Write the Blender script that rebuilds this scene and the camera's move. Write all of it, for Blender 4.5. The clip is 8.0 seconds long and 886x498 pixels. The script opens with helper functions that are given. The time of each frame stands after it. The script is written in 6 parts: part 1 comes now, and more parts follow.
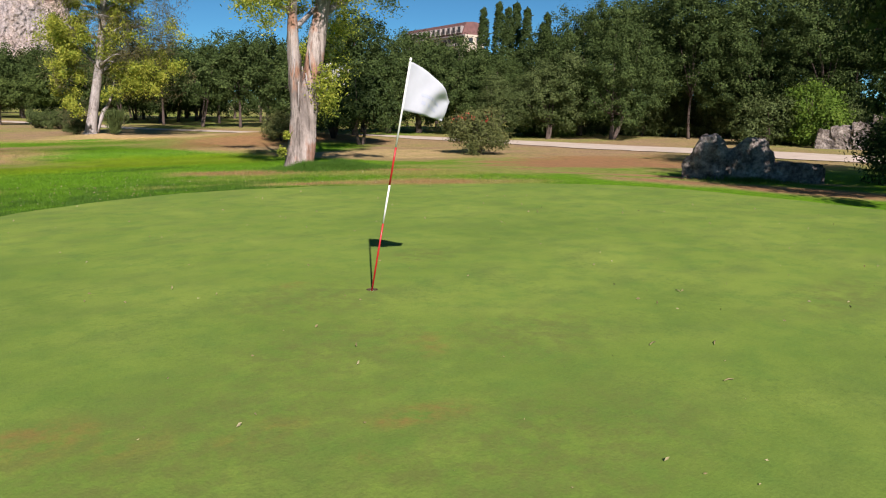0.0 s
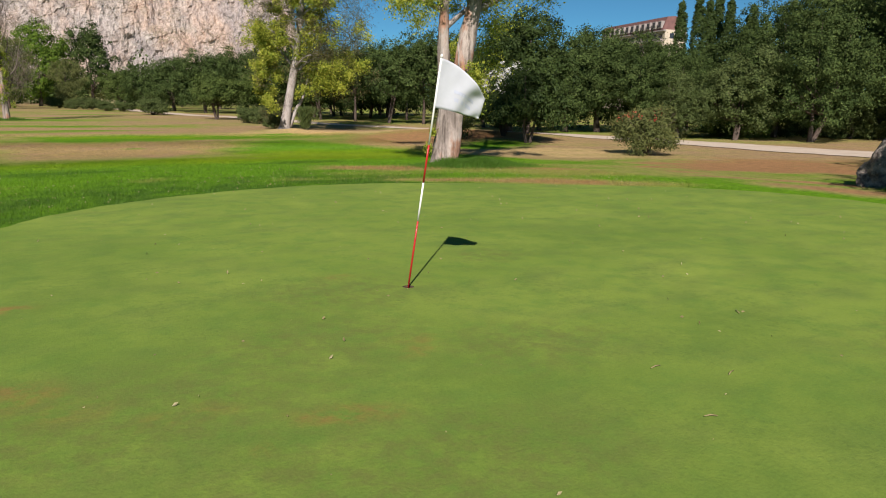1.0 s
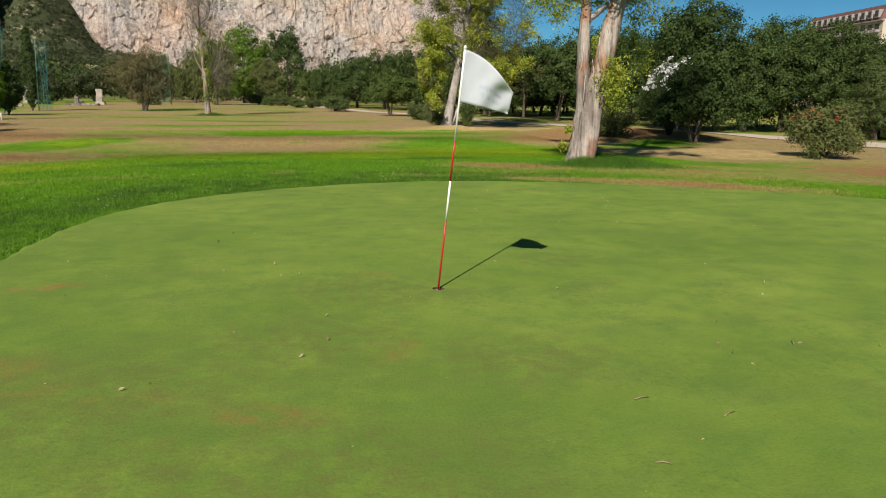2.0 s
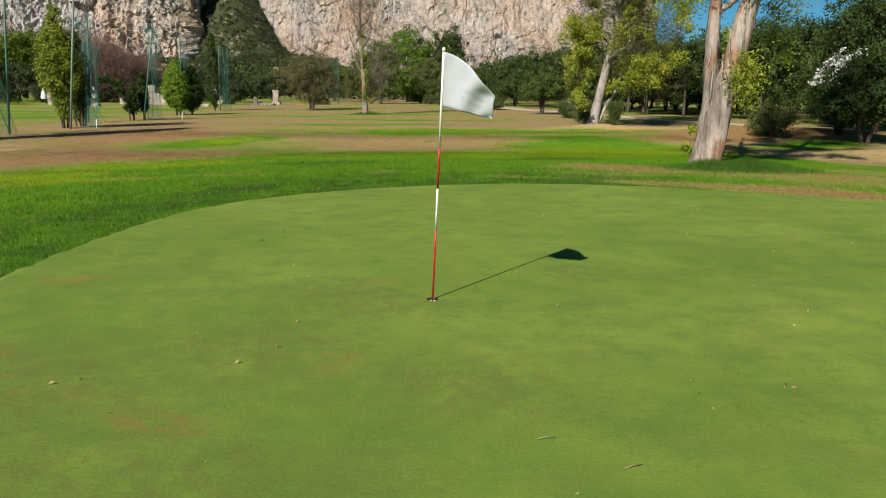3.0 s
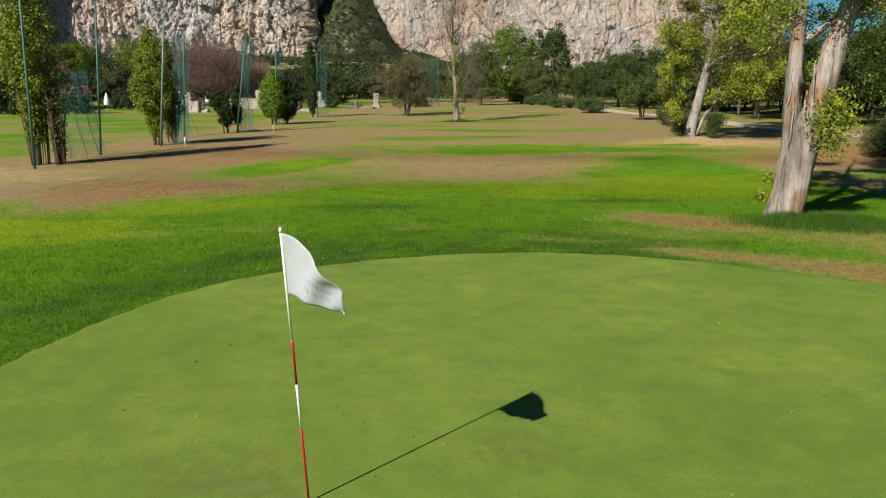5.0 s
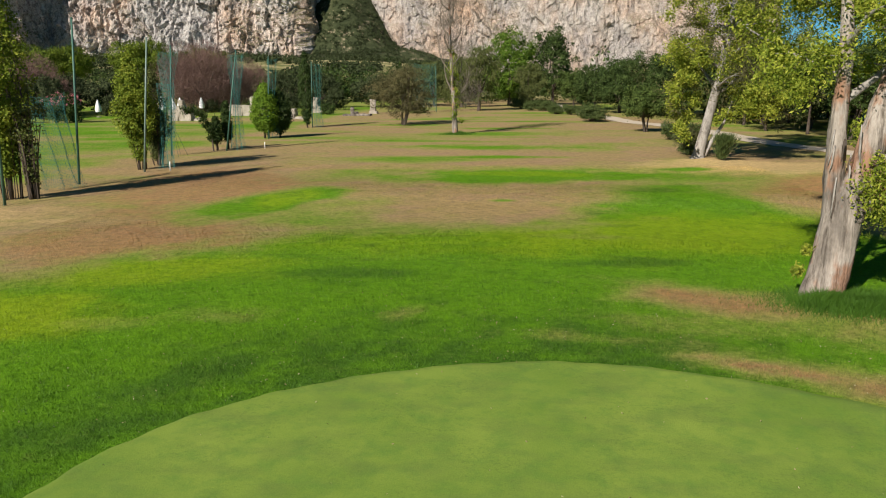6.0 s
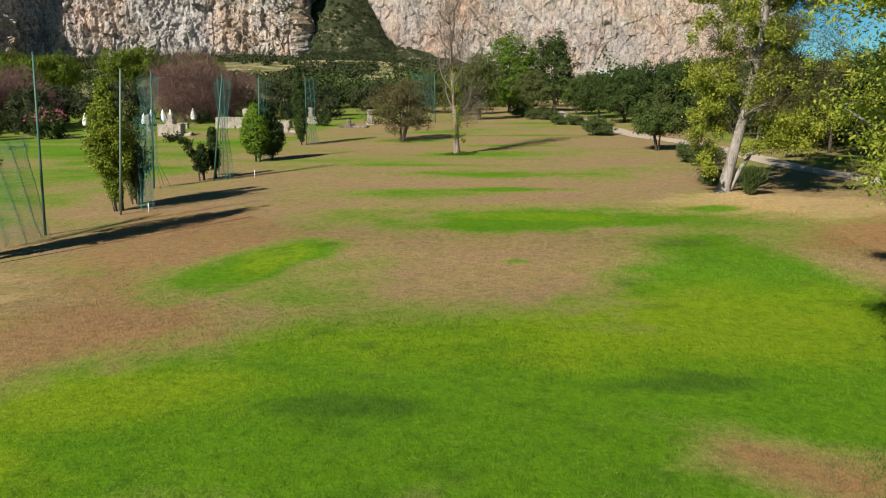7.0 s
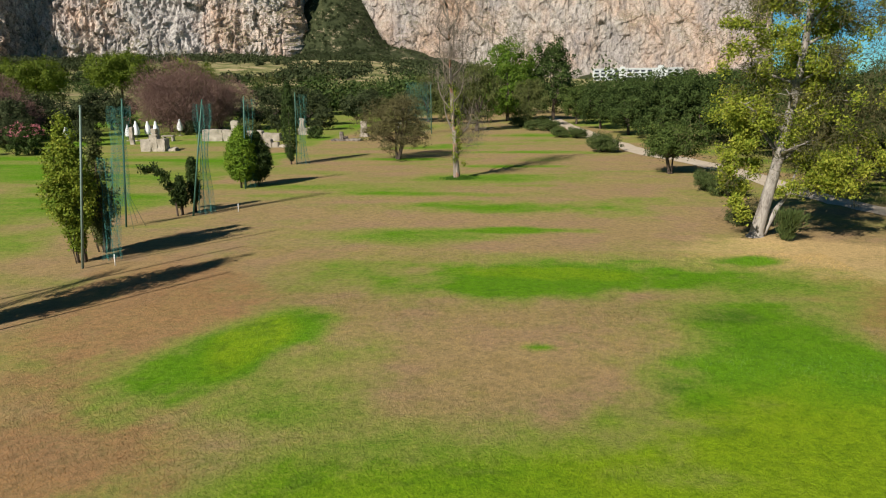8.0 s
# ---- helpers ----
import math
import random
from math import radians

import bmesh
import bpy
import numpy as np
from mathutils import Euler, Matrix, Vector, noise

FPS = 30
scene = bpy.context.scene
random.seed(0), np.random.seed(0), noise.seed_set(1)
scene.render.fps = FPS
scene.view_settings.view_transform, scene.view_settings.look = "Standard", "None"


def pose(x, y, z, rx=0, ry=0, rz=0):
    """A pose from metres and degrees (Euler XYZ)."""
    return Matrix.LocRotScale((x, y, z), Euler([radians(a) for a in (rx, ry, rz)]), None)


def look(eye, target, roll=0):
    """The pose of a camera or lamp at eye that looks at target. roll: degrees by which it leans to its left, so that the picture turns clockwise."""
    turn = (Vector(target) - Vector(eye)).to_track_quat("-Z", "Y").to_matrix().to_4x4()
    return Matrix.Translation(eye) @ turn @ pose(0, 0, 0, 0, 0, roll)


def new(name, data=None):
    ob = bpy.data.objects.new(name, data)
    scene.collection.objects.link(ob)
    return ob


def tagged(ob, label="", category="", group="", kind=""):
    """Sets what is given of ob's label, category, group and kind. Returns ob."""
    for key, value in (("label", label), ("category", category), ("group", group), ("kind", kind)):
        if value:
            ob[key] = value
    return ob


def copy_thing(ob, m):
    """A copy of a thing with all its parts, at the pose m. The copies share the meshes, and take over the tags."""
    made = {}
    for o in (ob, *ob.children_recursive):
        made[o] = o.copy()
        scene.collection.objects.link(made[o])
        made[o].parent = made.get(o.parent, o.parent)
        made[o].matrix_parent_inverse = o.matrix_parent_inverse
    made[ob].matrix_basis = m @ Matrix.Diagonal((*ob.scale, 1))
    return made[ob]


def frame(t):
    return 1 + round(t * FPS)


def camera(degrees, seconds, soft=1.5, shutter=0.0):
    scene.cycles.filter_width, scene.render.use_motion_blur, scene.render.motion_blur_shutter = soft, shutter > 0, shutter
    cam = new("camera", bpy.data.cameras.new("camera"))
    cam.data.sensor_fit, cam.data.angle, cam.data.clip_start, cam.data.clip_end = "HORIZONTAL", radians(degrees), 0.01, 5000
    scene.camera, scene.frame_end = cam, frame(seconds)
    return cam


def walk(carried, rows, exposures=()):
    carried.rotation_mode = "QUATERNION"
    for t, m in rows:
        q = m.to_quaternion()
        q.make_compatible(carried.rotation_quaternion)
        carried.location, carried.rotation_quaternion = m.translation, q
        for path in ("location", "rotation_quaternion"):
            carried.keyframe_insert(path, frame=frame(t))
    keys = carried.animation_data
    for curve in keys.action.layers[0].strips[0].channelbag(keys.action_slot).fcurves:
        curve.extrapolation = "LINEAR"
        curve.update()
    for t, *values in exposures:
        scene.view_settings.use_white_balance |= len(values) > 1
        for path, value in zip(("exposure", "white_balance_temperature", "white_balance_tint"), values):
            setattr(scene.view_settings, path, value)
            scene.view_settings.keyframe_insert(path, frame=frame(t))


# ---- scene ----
cam = camera(63.0, 8.0, soft=1.1)
PATH = [
    (0, (-3.971, -5.303, 1.704), (-2.644, -3.858, 1.315), 0.8),
    (0.5, (-3.367, -5.72, 1.714), (-2.242, -4.114, 1.318), 0.9),
    (1, (-2.755, -5.989, 1.718), (-1.851, -4.251, 1.316), 1.0),
    (1.5, (-2.109, -6.144, 1.729), (-1.432, -4.306, 1.32), 0.9),
    (1.7, (-1.851, -6.162, 1.707), (-1.264, -4.295, 1.295), 1.0),
    (2.8, (-0.232, -6.127, 1.764), (-0.131, -4.176, 1.338), 0.5),
    (3, (0.05, -6.082, 1.78), (0.062, -4.128, 1.352), 0.4),
    (3.5, (0.674, -5.854, 1.806), (0.48, -3.911, 1.375), 0.1),
    (4, (1.165, -5.471, 1.832), (0.893, -3.537, 1.399), -0.0),
    (4.5, (1.525, -5.044, 2.24), (1.24, -3.114, 1.802), -0.1),
    (4.7, (1.647, -4.838, 2.5), (1.36, -2.908, 2.06), -0.3),
    (5.8, (1.512, -2.888, 3.96), (1.232, -0.96, 3.507), -0.4),
    (6, (1.369, -2.304, 4.17), (1.089, -0.376, 3.718), -0.5),
    (6.5, (0.951, -0.63, 4.879), (0.672, 1.298, 4.425), -0.7),
    (7, (0.553, 1.34, 5.789), (0.278, 3.268, 5.331), -0.9),
    (7.5, (0.076, 3.407, 6.648), (-0.19, 5.335, 6.187), -0.9),
    (8, (-0.429, 5.576, 7.364), (-0.687, 7.505, 6.902), -0.9),
]
walk(cam, [(t, look(eye, target, roll)) for t, eye, target, roll in PATH],
     exposures=[(0, 0.72, 6250, 24), (1.5, 0.50, 6500, 15), (3, 0.48, 6550, 10), (4.5, 0.44, 6550, 9), (6, 0.50, 6550, 10), (8, 0.44, 6600, 10)])
# ---------------------------------------------------------------- light
SUN_WAY = Vector((1.46, 2.56, -2.075)).normalized()
ELEVATION = math.asin(-SUN_WAY.z)
world = bpy.data.worlds.new("sky")
scene.world = world
world.use_nodes = True
sky = world.node_tree.nodes.new("ShaderNodeTexSky")
sky.sky_type, sky.sun_disc = "NISHITA", False
sky.sun_elevation, sky.sun_rotation = ELEVATION, math.atan2(-SUN_WAY.x, -SUN_WAY.y)
sky.altitude, sky.air_density, sky.dust_density, sky.ozone_density = 1500, 0.65, 0.0, 4.0
clear = world.node_tree.nodes.new("ShaderNodeMix")
clear.data_type, clear.blend_type = "RGBA", "MULTIPLY"
clear.inputs[0].default_value, clear.inputs[7].default_value = 1.0, (0.61, 1.23, 1.16, 1)
world.node_tree.links.new(sky.outputs[0], clear.inputs[6])
world.node_tree.links.new(clear.outputs[2], world.node_tree.nodes["Background"].inputs[0])
world.node_tree.nodes["Background"].inputs[1].default_value = 0.04
sun = new("sun", bpy.data.lights.new("sun", "SUN"))
sun.data.energy, sun.data.angle, sun.data.color = 5.0, radians(0.53), (1.0, 0.93, 0.82)
sun.matrix_world = look(-SUN_WAY * 60, (0, 0, 0))


# ---------------------------------------------------------------- numeric noise
def lattice(ix, iy, seed):
    h = (ix.astype(np.int64) * 374761393 + iy.astype(np.int64) * 668265263 + seed * 974634777) & 0xFFFFFFFF
    h = ((h ^ (h >> 13)) * 1274126177) & 0xFFFFFFFF
    return ((h ^ (h >> 16)) & 0xFFFF) / 65535.0


def vnoise(x, y, seed=0):
    x, y = np.asarray(x, float), np.asarray(y, float)
    ix, iy = np.floor(x), np.floor(y)
    fx, fy = x - ix, y - iy
    fx, fy = fx * fx * (3 - 2 * fx), fy * fy * (3 - 2 * fy)
    a, b = lattice(ix, iy, seed), lattice(ix + 1, iy, seed)
    c, d = lattice(ix, iy + 1, seed), lattice(ix + 1, iy + 1, seed)
    return (a + (b - a) * fx) * (1 - fy) + (c + (d - c) * fx) * fy


def fbm(x, y, seed=0, octaves=4):
    x, y = np.asarray(x, float), np.asarray(y, float)
    total, amp, norm = 0.0, 1.0, 0.0
    for o in range(octaves):
        total, norm = total + amp * vnoise(x * 2 ** o, y * 2 ** o, seed + o * 17), norm + amp
        amp *= 0.5
    return total / norm


def smooth(v, lo=0.0, hi=1.0):
    v = np.clip((np.asarray(v, float) - lo) / (hi - lo), 0, 1)
    return v * v * (3 - 2 * v)


# ---------------------------------------------------------------- materials
def shader(name, rough=0.8, spec=0.3):
    m = bpy.data.materials.new(name)
    m.use_nodes = True
    t = m.node_tree
    p = t.nodes["Principled BSDF"]
    p.inputs["Roughness"].default_value = rough
    p.inputs["Specular IOR Level"].default_value = spec
    return m, t, p


def coords(t, scale=(1, 1, 1), kind="Object"):
    c, m = t.nodes.new("ShaderNodeTexCoord"), t.nodes.new("ShaderNodeMapping")
    m.inputs["Scale"].default_value = scale
    t.links.new(c.outputs[kind], m.inputs["Vector"])
    return m.outputs[0]


def noise_tex(t, vec, scale, detail=4, rough=0.55):
    n = t.nodes.new("ShaderNodeTexNoise")
    n.inputs["Scale"].default_value, n.inputs["Detail"].default_value = scale, detail
    n.inputs["Roughness"].default_value = rough
    t.links.new(vec, n.inputs["Vector"])
    return n.outputs[0]


def ramp(t, fac, stops):
    r = t.nodes.new("ShaderNodeValToRGB")
    e = r.color_ramp.elements
    while len(e) < len(stops):
        e.new(0.5)
    for k, (pos, col) in enumerate(stops):
        e[k].position, e[k].color = pos, (*col, 1)
    t.links.new(fac, r.inputs[0])
    return r.outputs[0]


def mixed(t, fac, a, b, blend="MIX"):
    n = t.nodes.new("ShaderNodeMix")
    n.data_type, n.blend_type = "RGBA", blend
    for sock, val in ((n.inputs[0], fac), (n.inputs[6], a), (n.inputs[7], b)):
        if isinstance(val, (int, float)):
            sock.default_value = val
        elif isinstance(val, tuple):
            sock.default_value = (*val, 1)
        else:
            t.links.new(val, sock)
    return n.outputs[2]


def bump(t, p, height, strength, distance=0.02):
    b = t.nodes.new("ShaderNodeBump")
    b.inputs["Strength"].default_value, b.inputs["Distance"].default_value = strength, distance
    t.links.new(height, b.inputs["Height"])
    t.links.new(b.outputs[0], p.inputs["Normal"])


def attribute(t, name):
    a = t.nodes.new("ShaderNodeAttribute")
    a.attribute_name = name
    return a.outputs["Fac"]


def leaf_material(name, stops, translucent=0.3, rough=0.6, spec=0.15, speckle=0.38):
    """Leaves: colour varies leaf by leaf and over metres; part of the light goes through."""
    m, t, p = shader(name, rough, spec)
    g = t.nodes.new("ShaderNodeNewGeometry")
    wide = noise_tex(t, coords(t), 0.9, 2)
    mix = t.nodes.new("ShaderNodeMath")
    mix.operation = "MULTIPLY_ADD"
    mix.inputs[1].default_value = speckle
    half = t.nodes.new("ShaderNodeMath")
    half.operation = "MULTIPLY"
    half.inputs[1].default_value = 1.1 - speckle
    t.links.new(wide, half.inputs[0])
    t.links.new(g.outputs["Random Per Island"], mix.inputs[0])
    t.links.new(half.outputs[0], mix.inputs[2])
    col = ramp(t, mix.outputs[0], stops)
    t.links.new(col, p.inputs["Base Color"])
    tr, add = t.nodes.new("ShaderNodeBsdfTranslucent"), t.nodes.new("ShaderNodeMixShader")
    t.links.new(col, tr.inputs[0])
    add.inputs[0].default_value = translucent
    t.links.new(p.outputs[0], add.inputs[1])
    t.links.new(tr.outputs[0], add.inputs[2])
    t.links.new(add.outputs[0], t.nodes["Material Output"].inputs[0])
    return m


def rough_material(name, stops, scale=3.0, stretch=(1, 1, 1), rough=0.9, relief=0.5, depth=0.03, fine=6.0, spec=0.2):
    """A mottled solid surface: two scales of colour and a relief."""
    m, t, p = shader(name, rough, spec)
    v = coords(t, stretch)
    big, small = noise_tex(t, v, scale, 5), noise_tex(t, v, scale * fine, 6, 0.65)
    both = t.nodes.new("ShaderNodeMix")
    both.inputs[0].default_value = 0.45
    t.links.new(big, both.inputs[2])
    t.links.new(small, both.inputs[3])
    t.links.new(ramp(t, both.outputs[0], stops), p.inputs["Base Color"])
    bump(t, p, small, relief, depth)
    return m


def peeling_bark():
    """Old eucalyptus bark: cream and pinkish smooth areas, grey shaggy ones, rust-red where it has just peeled."""
    m, t, p = shader("eucalyptus_bark", 0.9, 0.15)
    patch = noise_tex(t, coords(t, (1, 1, 0.42)), 1.5, 5, 0.6)
    rust = noise_tex(t, coords(t, (1, 1, 0.45)), 1.9, 4, 0.55)
    strand = noise_tex(t, coords(t, (1, 1, 0.07)), 8.0, 6, 0.7)
    fine = noise_tex(t, coords(t, (1, 1, 0.3)), 26.0, 4, 0.7)
    col = ramp(t, patch, ((0.36, (0.17, 0.145, 0.125)), (0.46, (0.29, 0.25, 0.215)), (0.55, (0.40, 0.345, 0.30)), (0.70, (0.48, 0.43, 0.385))))
    col = mixed(t, ramp(t, rust, ((0.51, (0, 0, 0)), (0.60, (0.85, 0.85, 0.85)))), col, (0.34, 0.180, 0.110))
    col = mixed(t, 0.85, col, ramp(t, strand, ((0.36, (0.22, 0.20, 0.18)), (0.50, (0.88, 0.88, 0.88)), (0.7, (1.12, 1.12, 1.12)))), "MULTIPLY")
    col = mixed(t, 0.5, col, ramp(t, fine, ((0.3, (0.6, 0.58, 0.56)), (0.6, (1.05, 1.05, 1.05)))), "MULTIPLY")
    t.links.new(col, p.inputs["Base Color"])
    bump(t, p, strand, 1.0, 0.06)
    return m


def plain_material(name, col, rough=0.5, metal=0.0, spread=0.12, scale=9.0):
    m, t, p = shader(name, rough, 0.4)
    n = noise_tex(t, coords(t), scale, 4)
    dark = tuple(c * (1 - spread) for c in col)
    light = tuple(min(1, c * (1 + spread)) for c in col)
    t.links.new(ramp(t, n, ((0.3, dark), (0.7, light))), p.inputs["Base Color"])
    p.inputs["Metallic"].default_value = metal
    return m


def turf_colour(t):
    """Colour of mown turf: lush, yellowing, dry and bare zones from the sheet's attributes, broken up by fine noise."""
    v = coords(t)
    fine, mid, wide = noise_tex(t, v, 11, 6, 0.7), noise_tex(t, v, 1.5, 5, 0.6), noise_tex(t, v, 0.35, 3)
    tiny = noise_tex(t, v, 60, 3, 0.7)

    def zone(name, lo, hi, mixin=0.5):
        a = t.nodes.new("ShaderNodeMath")
        a.operation = "MULTIPLY_ADD"
        a.inputs[1].default_value = mixin
        t.links.new(mid, a.inputs[0])
        t.links.new(attribute(t, name), a.inputs[2])
        b = t.nodes.new("ShaderNodeMath")
        b.operation = "MULTIPLY_ADD"
        b.inputs[1].default_value = mixin
        t.links.new(fine, b.inputs[0])
        t.links.new(a.outputs[0], b.inputs[2])
        r = t.nodes.new("ShaderNodeMapRange")
        r.interpolation_type = "SMOOTHSTEP"
        r.inputs["From Min"].default_value, r.inputs["From Max"].default_value = lo, hi
        t.links.new(b.outputs[0], r.inputs["Value"])
        return r.outputs[0]

    lush = mixed(t, wide, (0.102, 0.260, 0.008), (0.162, 0.338, 0.009))
    lush = mixed(t, zone("yellow", 0.55, 1.5), lush, (0.285, 0.405, 0.011))
    lush = mixed(t, zone("deep", 0.6, 1.5), lush, (0.066, 0.160, 0.013))
    dry = mixed(t, mid, (0.355, 0.240, 0.114), (0.475, 0.350, 0.168))
    dry = mixed(t, ramp(t, wide, ((0.46, (0, 0, 0)), (0.60, (0.8, 0.8, 0.8)))), dry, (0.415, 0.275, 0.160))
    dry = mixed(t, zone("red", 0.65, 1.5), dry, (0.40, 0.220, 0.100))
    dry = mixed(t, zone("straw", 0.6, 1.4), dry, (0.62, 0.44, 0.21))
    col = mixed(t, zone("dry", 0.50, 1.05), lush, (0.30, 0.325, 0.075))
    col = mixed(t, zone("dry", 0.85, 1.45), col, dry)
    tuft = noise_tex(t, v, 4.2, 6, 0.72)
    col = mixed(t, 0.55, col, ramp(t, tuft, ((0.30, (0.36, 0.42, 0.40)), (0.52, (1.0, 1.0, 1.0)), (0.72, (1.35, 1.25, 1.1)))), "MULTIPLY")
    col = mixed(t, 0.5, col, ramp(t, fine, ((0.25, (0.30, 0.32, 0.30)), (0.70, (1.0, 1.0, 1.0)))), "MULTIPLY")
    col = mixed(t, 0.4, col, ramp(t, tiny, ((0.3, (0.35, 0.38, 0.35)), (0.65, (1.0, 1.0, 1.0)))), "MULTIPLY")
    return col, v, fine


def turf_material():
    m, t, p = shader("turf", 0.95, 0.1)
    col, v, fine = turf_colour(t)
    scrub = ramp(t, noise_tex(t, v, 0.06, 6, 0.65), ((0.32, (0.07, 0.09, 0.03)), (0.50, (0.20, 0.20, 0.08)), (0.62, (0.44, 0.35, 0.21))))
    t.links.new(mixed(t, attribute(t, "wild"), col, scrub), p.inputs["Base Color"])
    bump(t, p, fine, 0.8, 0.06)
    return m


def blade_material():
    """Grass blades: the turf's own colours, blade by blade lighter or darker, a little light through them."""
    m, t, p = shader("grass_blade", 0.6, 0.25)
    col, v, fine = turf_colour(t)
    g = t.nodes.new("ShaderNodeNewGeometry")
    col = mixed(t, 1.0, col, ramp(t, g.outputs["Random Per Island"], ((0.0, (0.66, 0.7, 0.6)), (0.5, (1.0, 1.0, 0.9)), (1.0, (1.3, 1.25, 1.05)))), "MULTIPLY")
    t.links.new(col, p.inputs["Base Color"])
    tr, add = t.nodes.new("ShaderNodeBsdfTranslucent"), t.nodes.new("ShaderNodeMixShader")
    t.links.new(col, tr.inputs[0])
    add.inputs[0].default_value = 0.25
    t.links.new(p.outputs[0], add.inputs[1])
    t.links.new(tr.outputs[0], add.inputs[2])
    t.links.new(add.outputs[0], t.nodes["Material Output"].inputs[0])
    return m


def green_material():
    """Close-mown putting surface: faint cloudy mottling, worn earthy spots, very fine grain."""
    m, t, p = shader("putting_turf", 0.9, 0.15)
    v = coords(t)
    wide, mid, fine = noise_tex(t, v, 0.5, 4, 0.6), noise_tex(t, v, 2.6, 5, 0.65), noise_tex(t, v, 45, 5, 0.7)
    drawn = noise_tex(t, coords(t, (0.8, 1.5, 1)), 1.3, 5, 0.6)
    col = mixed(t, ramp(t, wide, ((0.3, (0, 0, 0)), (0.7, (1, 1, 1)))), (0.131, 0.215, 0.030), (0.210, 0.287, 0.047))
    col = mixed(t, ramp(t, mid, ((0.46, (0, 0, 0)), (0.72, (0.65, 0.65, 0.65)))), col, (0.085, 0.180, 0.031))
    col = mixed(t, ramp(t, drawn, ((0.46, (0, 0, 0)), (0.72, (0.6, 0.6, 0.6)))), col, (0.115, 0.165, 0.038))
    dark_zone = mixed(t, 1.0, ramp(t, attribute(t, "dark_zone"), ((0.0, (0, 0, 0)), (1.0, (0.55, 0.55, 0.55)))), ramp(t, noise_tex(t, v, 3.4, 5, 0.65), ((0.34, (0.25, 0.25, 0.25)), (0.62, (1, 1, 1)))), "MULTIPLY")
    col = mixed(t, dark_zone, col, (0.098, 0.168, 0.026))
    fleck = mixed(t, 1.0, ramp(t, noise_tex(t, v, 17, 4, 0.7), ((0.50, (0, 0, 0)), (0.66, (0.42, 0.42, 0.42)))), ramp(t, noise_tex(t, v, 1.1, 3), ((0.42, (0.1, 0.1, 0.1)), (0.62, (1, 1, 1)))), "MULTIPLY")
    col = mixed(t, fleck, col, (0.080, 0.130, 0.026))
    worn = t.nodes.new("ShaderNodeMath")
    worn.operation = "MULTIPLY"
    t.links.new(attribute(t, "worn"), worn.inputs[0])
    t.links.new(ramp(t, noise_tex(t, v, 5, 6, 0.65), ((0.40, (0.0, 0.0, 0.0)), (0.62, (0.65, 0.65, 0.65)))), worn.inputs[1])
    col = mixed(t, worn.outputs[0], col, (0.26, 0.135, 0.045))
    thin = t.nodes.new("ShaderNodeMath")
    thin.operation = "MULTIPLY"
    t.links.new(attribute(t, "thin"), thin.inputs[0])
    t.links.new(ramp(t, noise_tex(t, v, 6, 6, 0.7), ((0.42, (0, 0, 0)), (0.62, (0.75, 0.75, 0.75)))), thin.inputs[1])
    col = mixed(t, thin.outputs[0], col, (0.125, 0.150, 0.036))
    col = mixed(t, 0.26, col, ramp(t, fine, ((0.28, (0.45, 0.46, 0.42)), (0.56, (1.0, 1.0, 1.0)), (0.75, (1.22, 1.18, 1.12)))), "MULTIPLY")
    t.links.new(col, p.inputs["Base Color"])
    bump(t, p, fine, 0.4, 0.010)
    return m


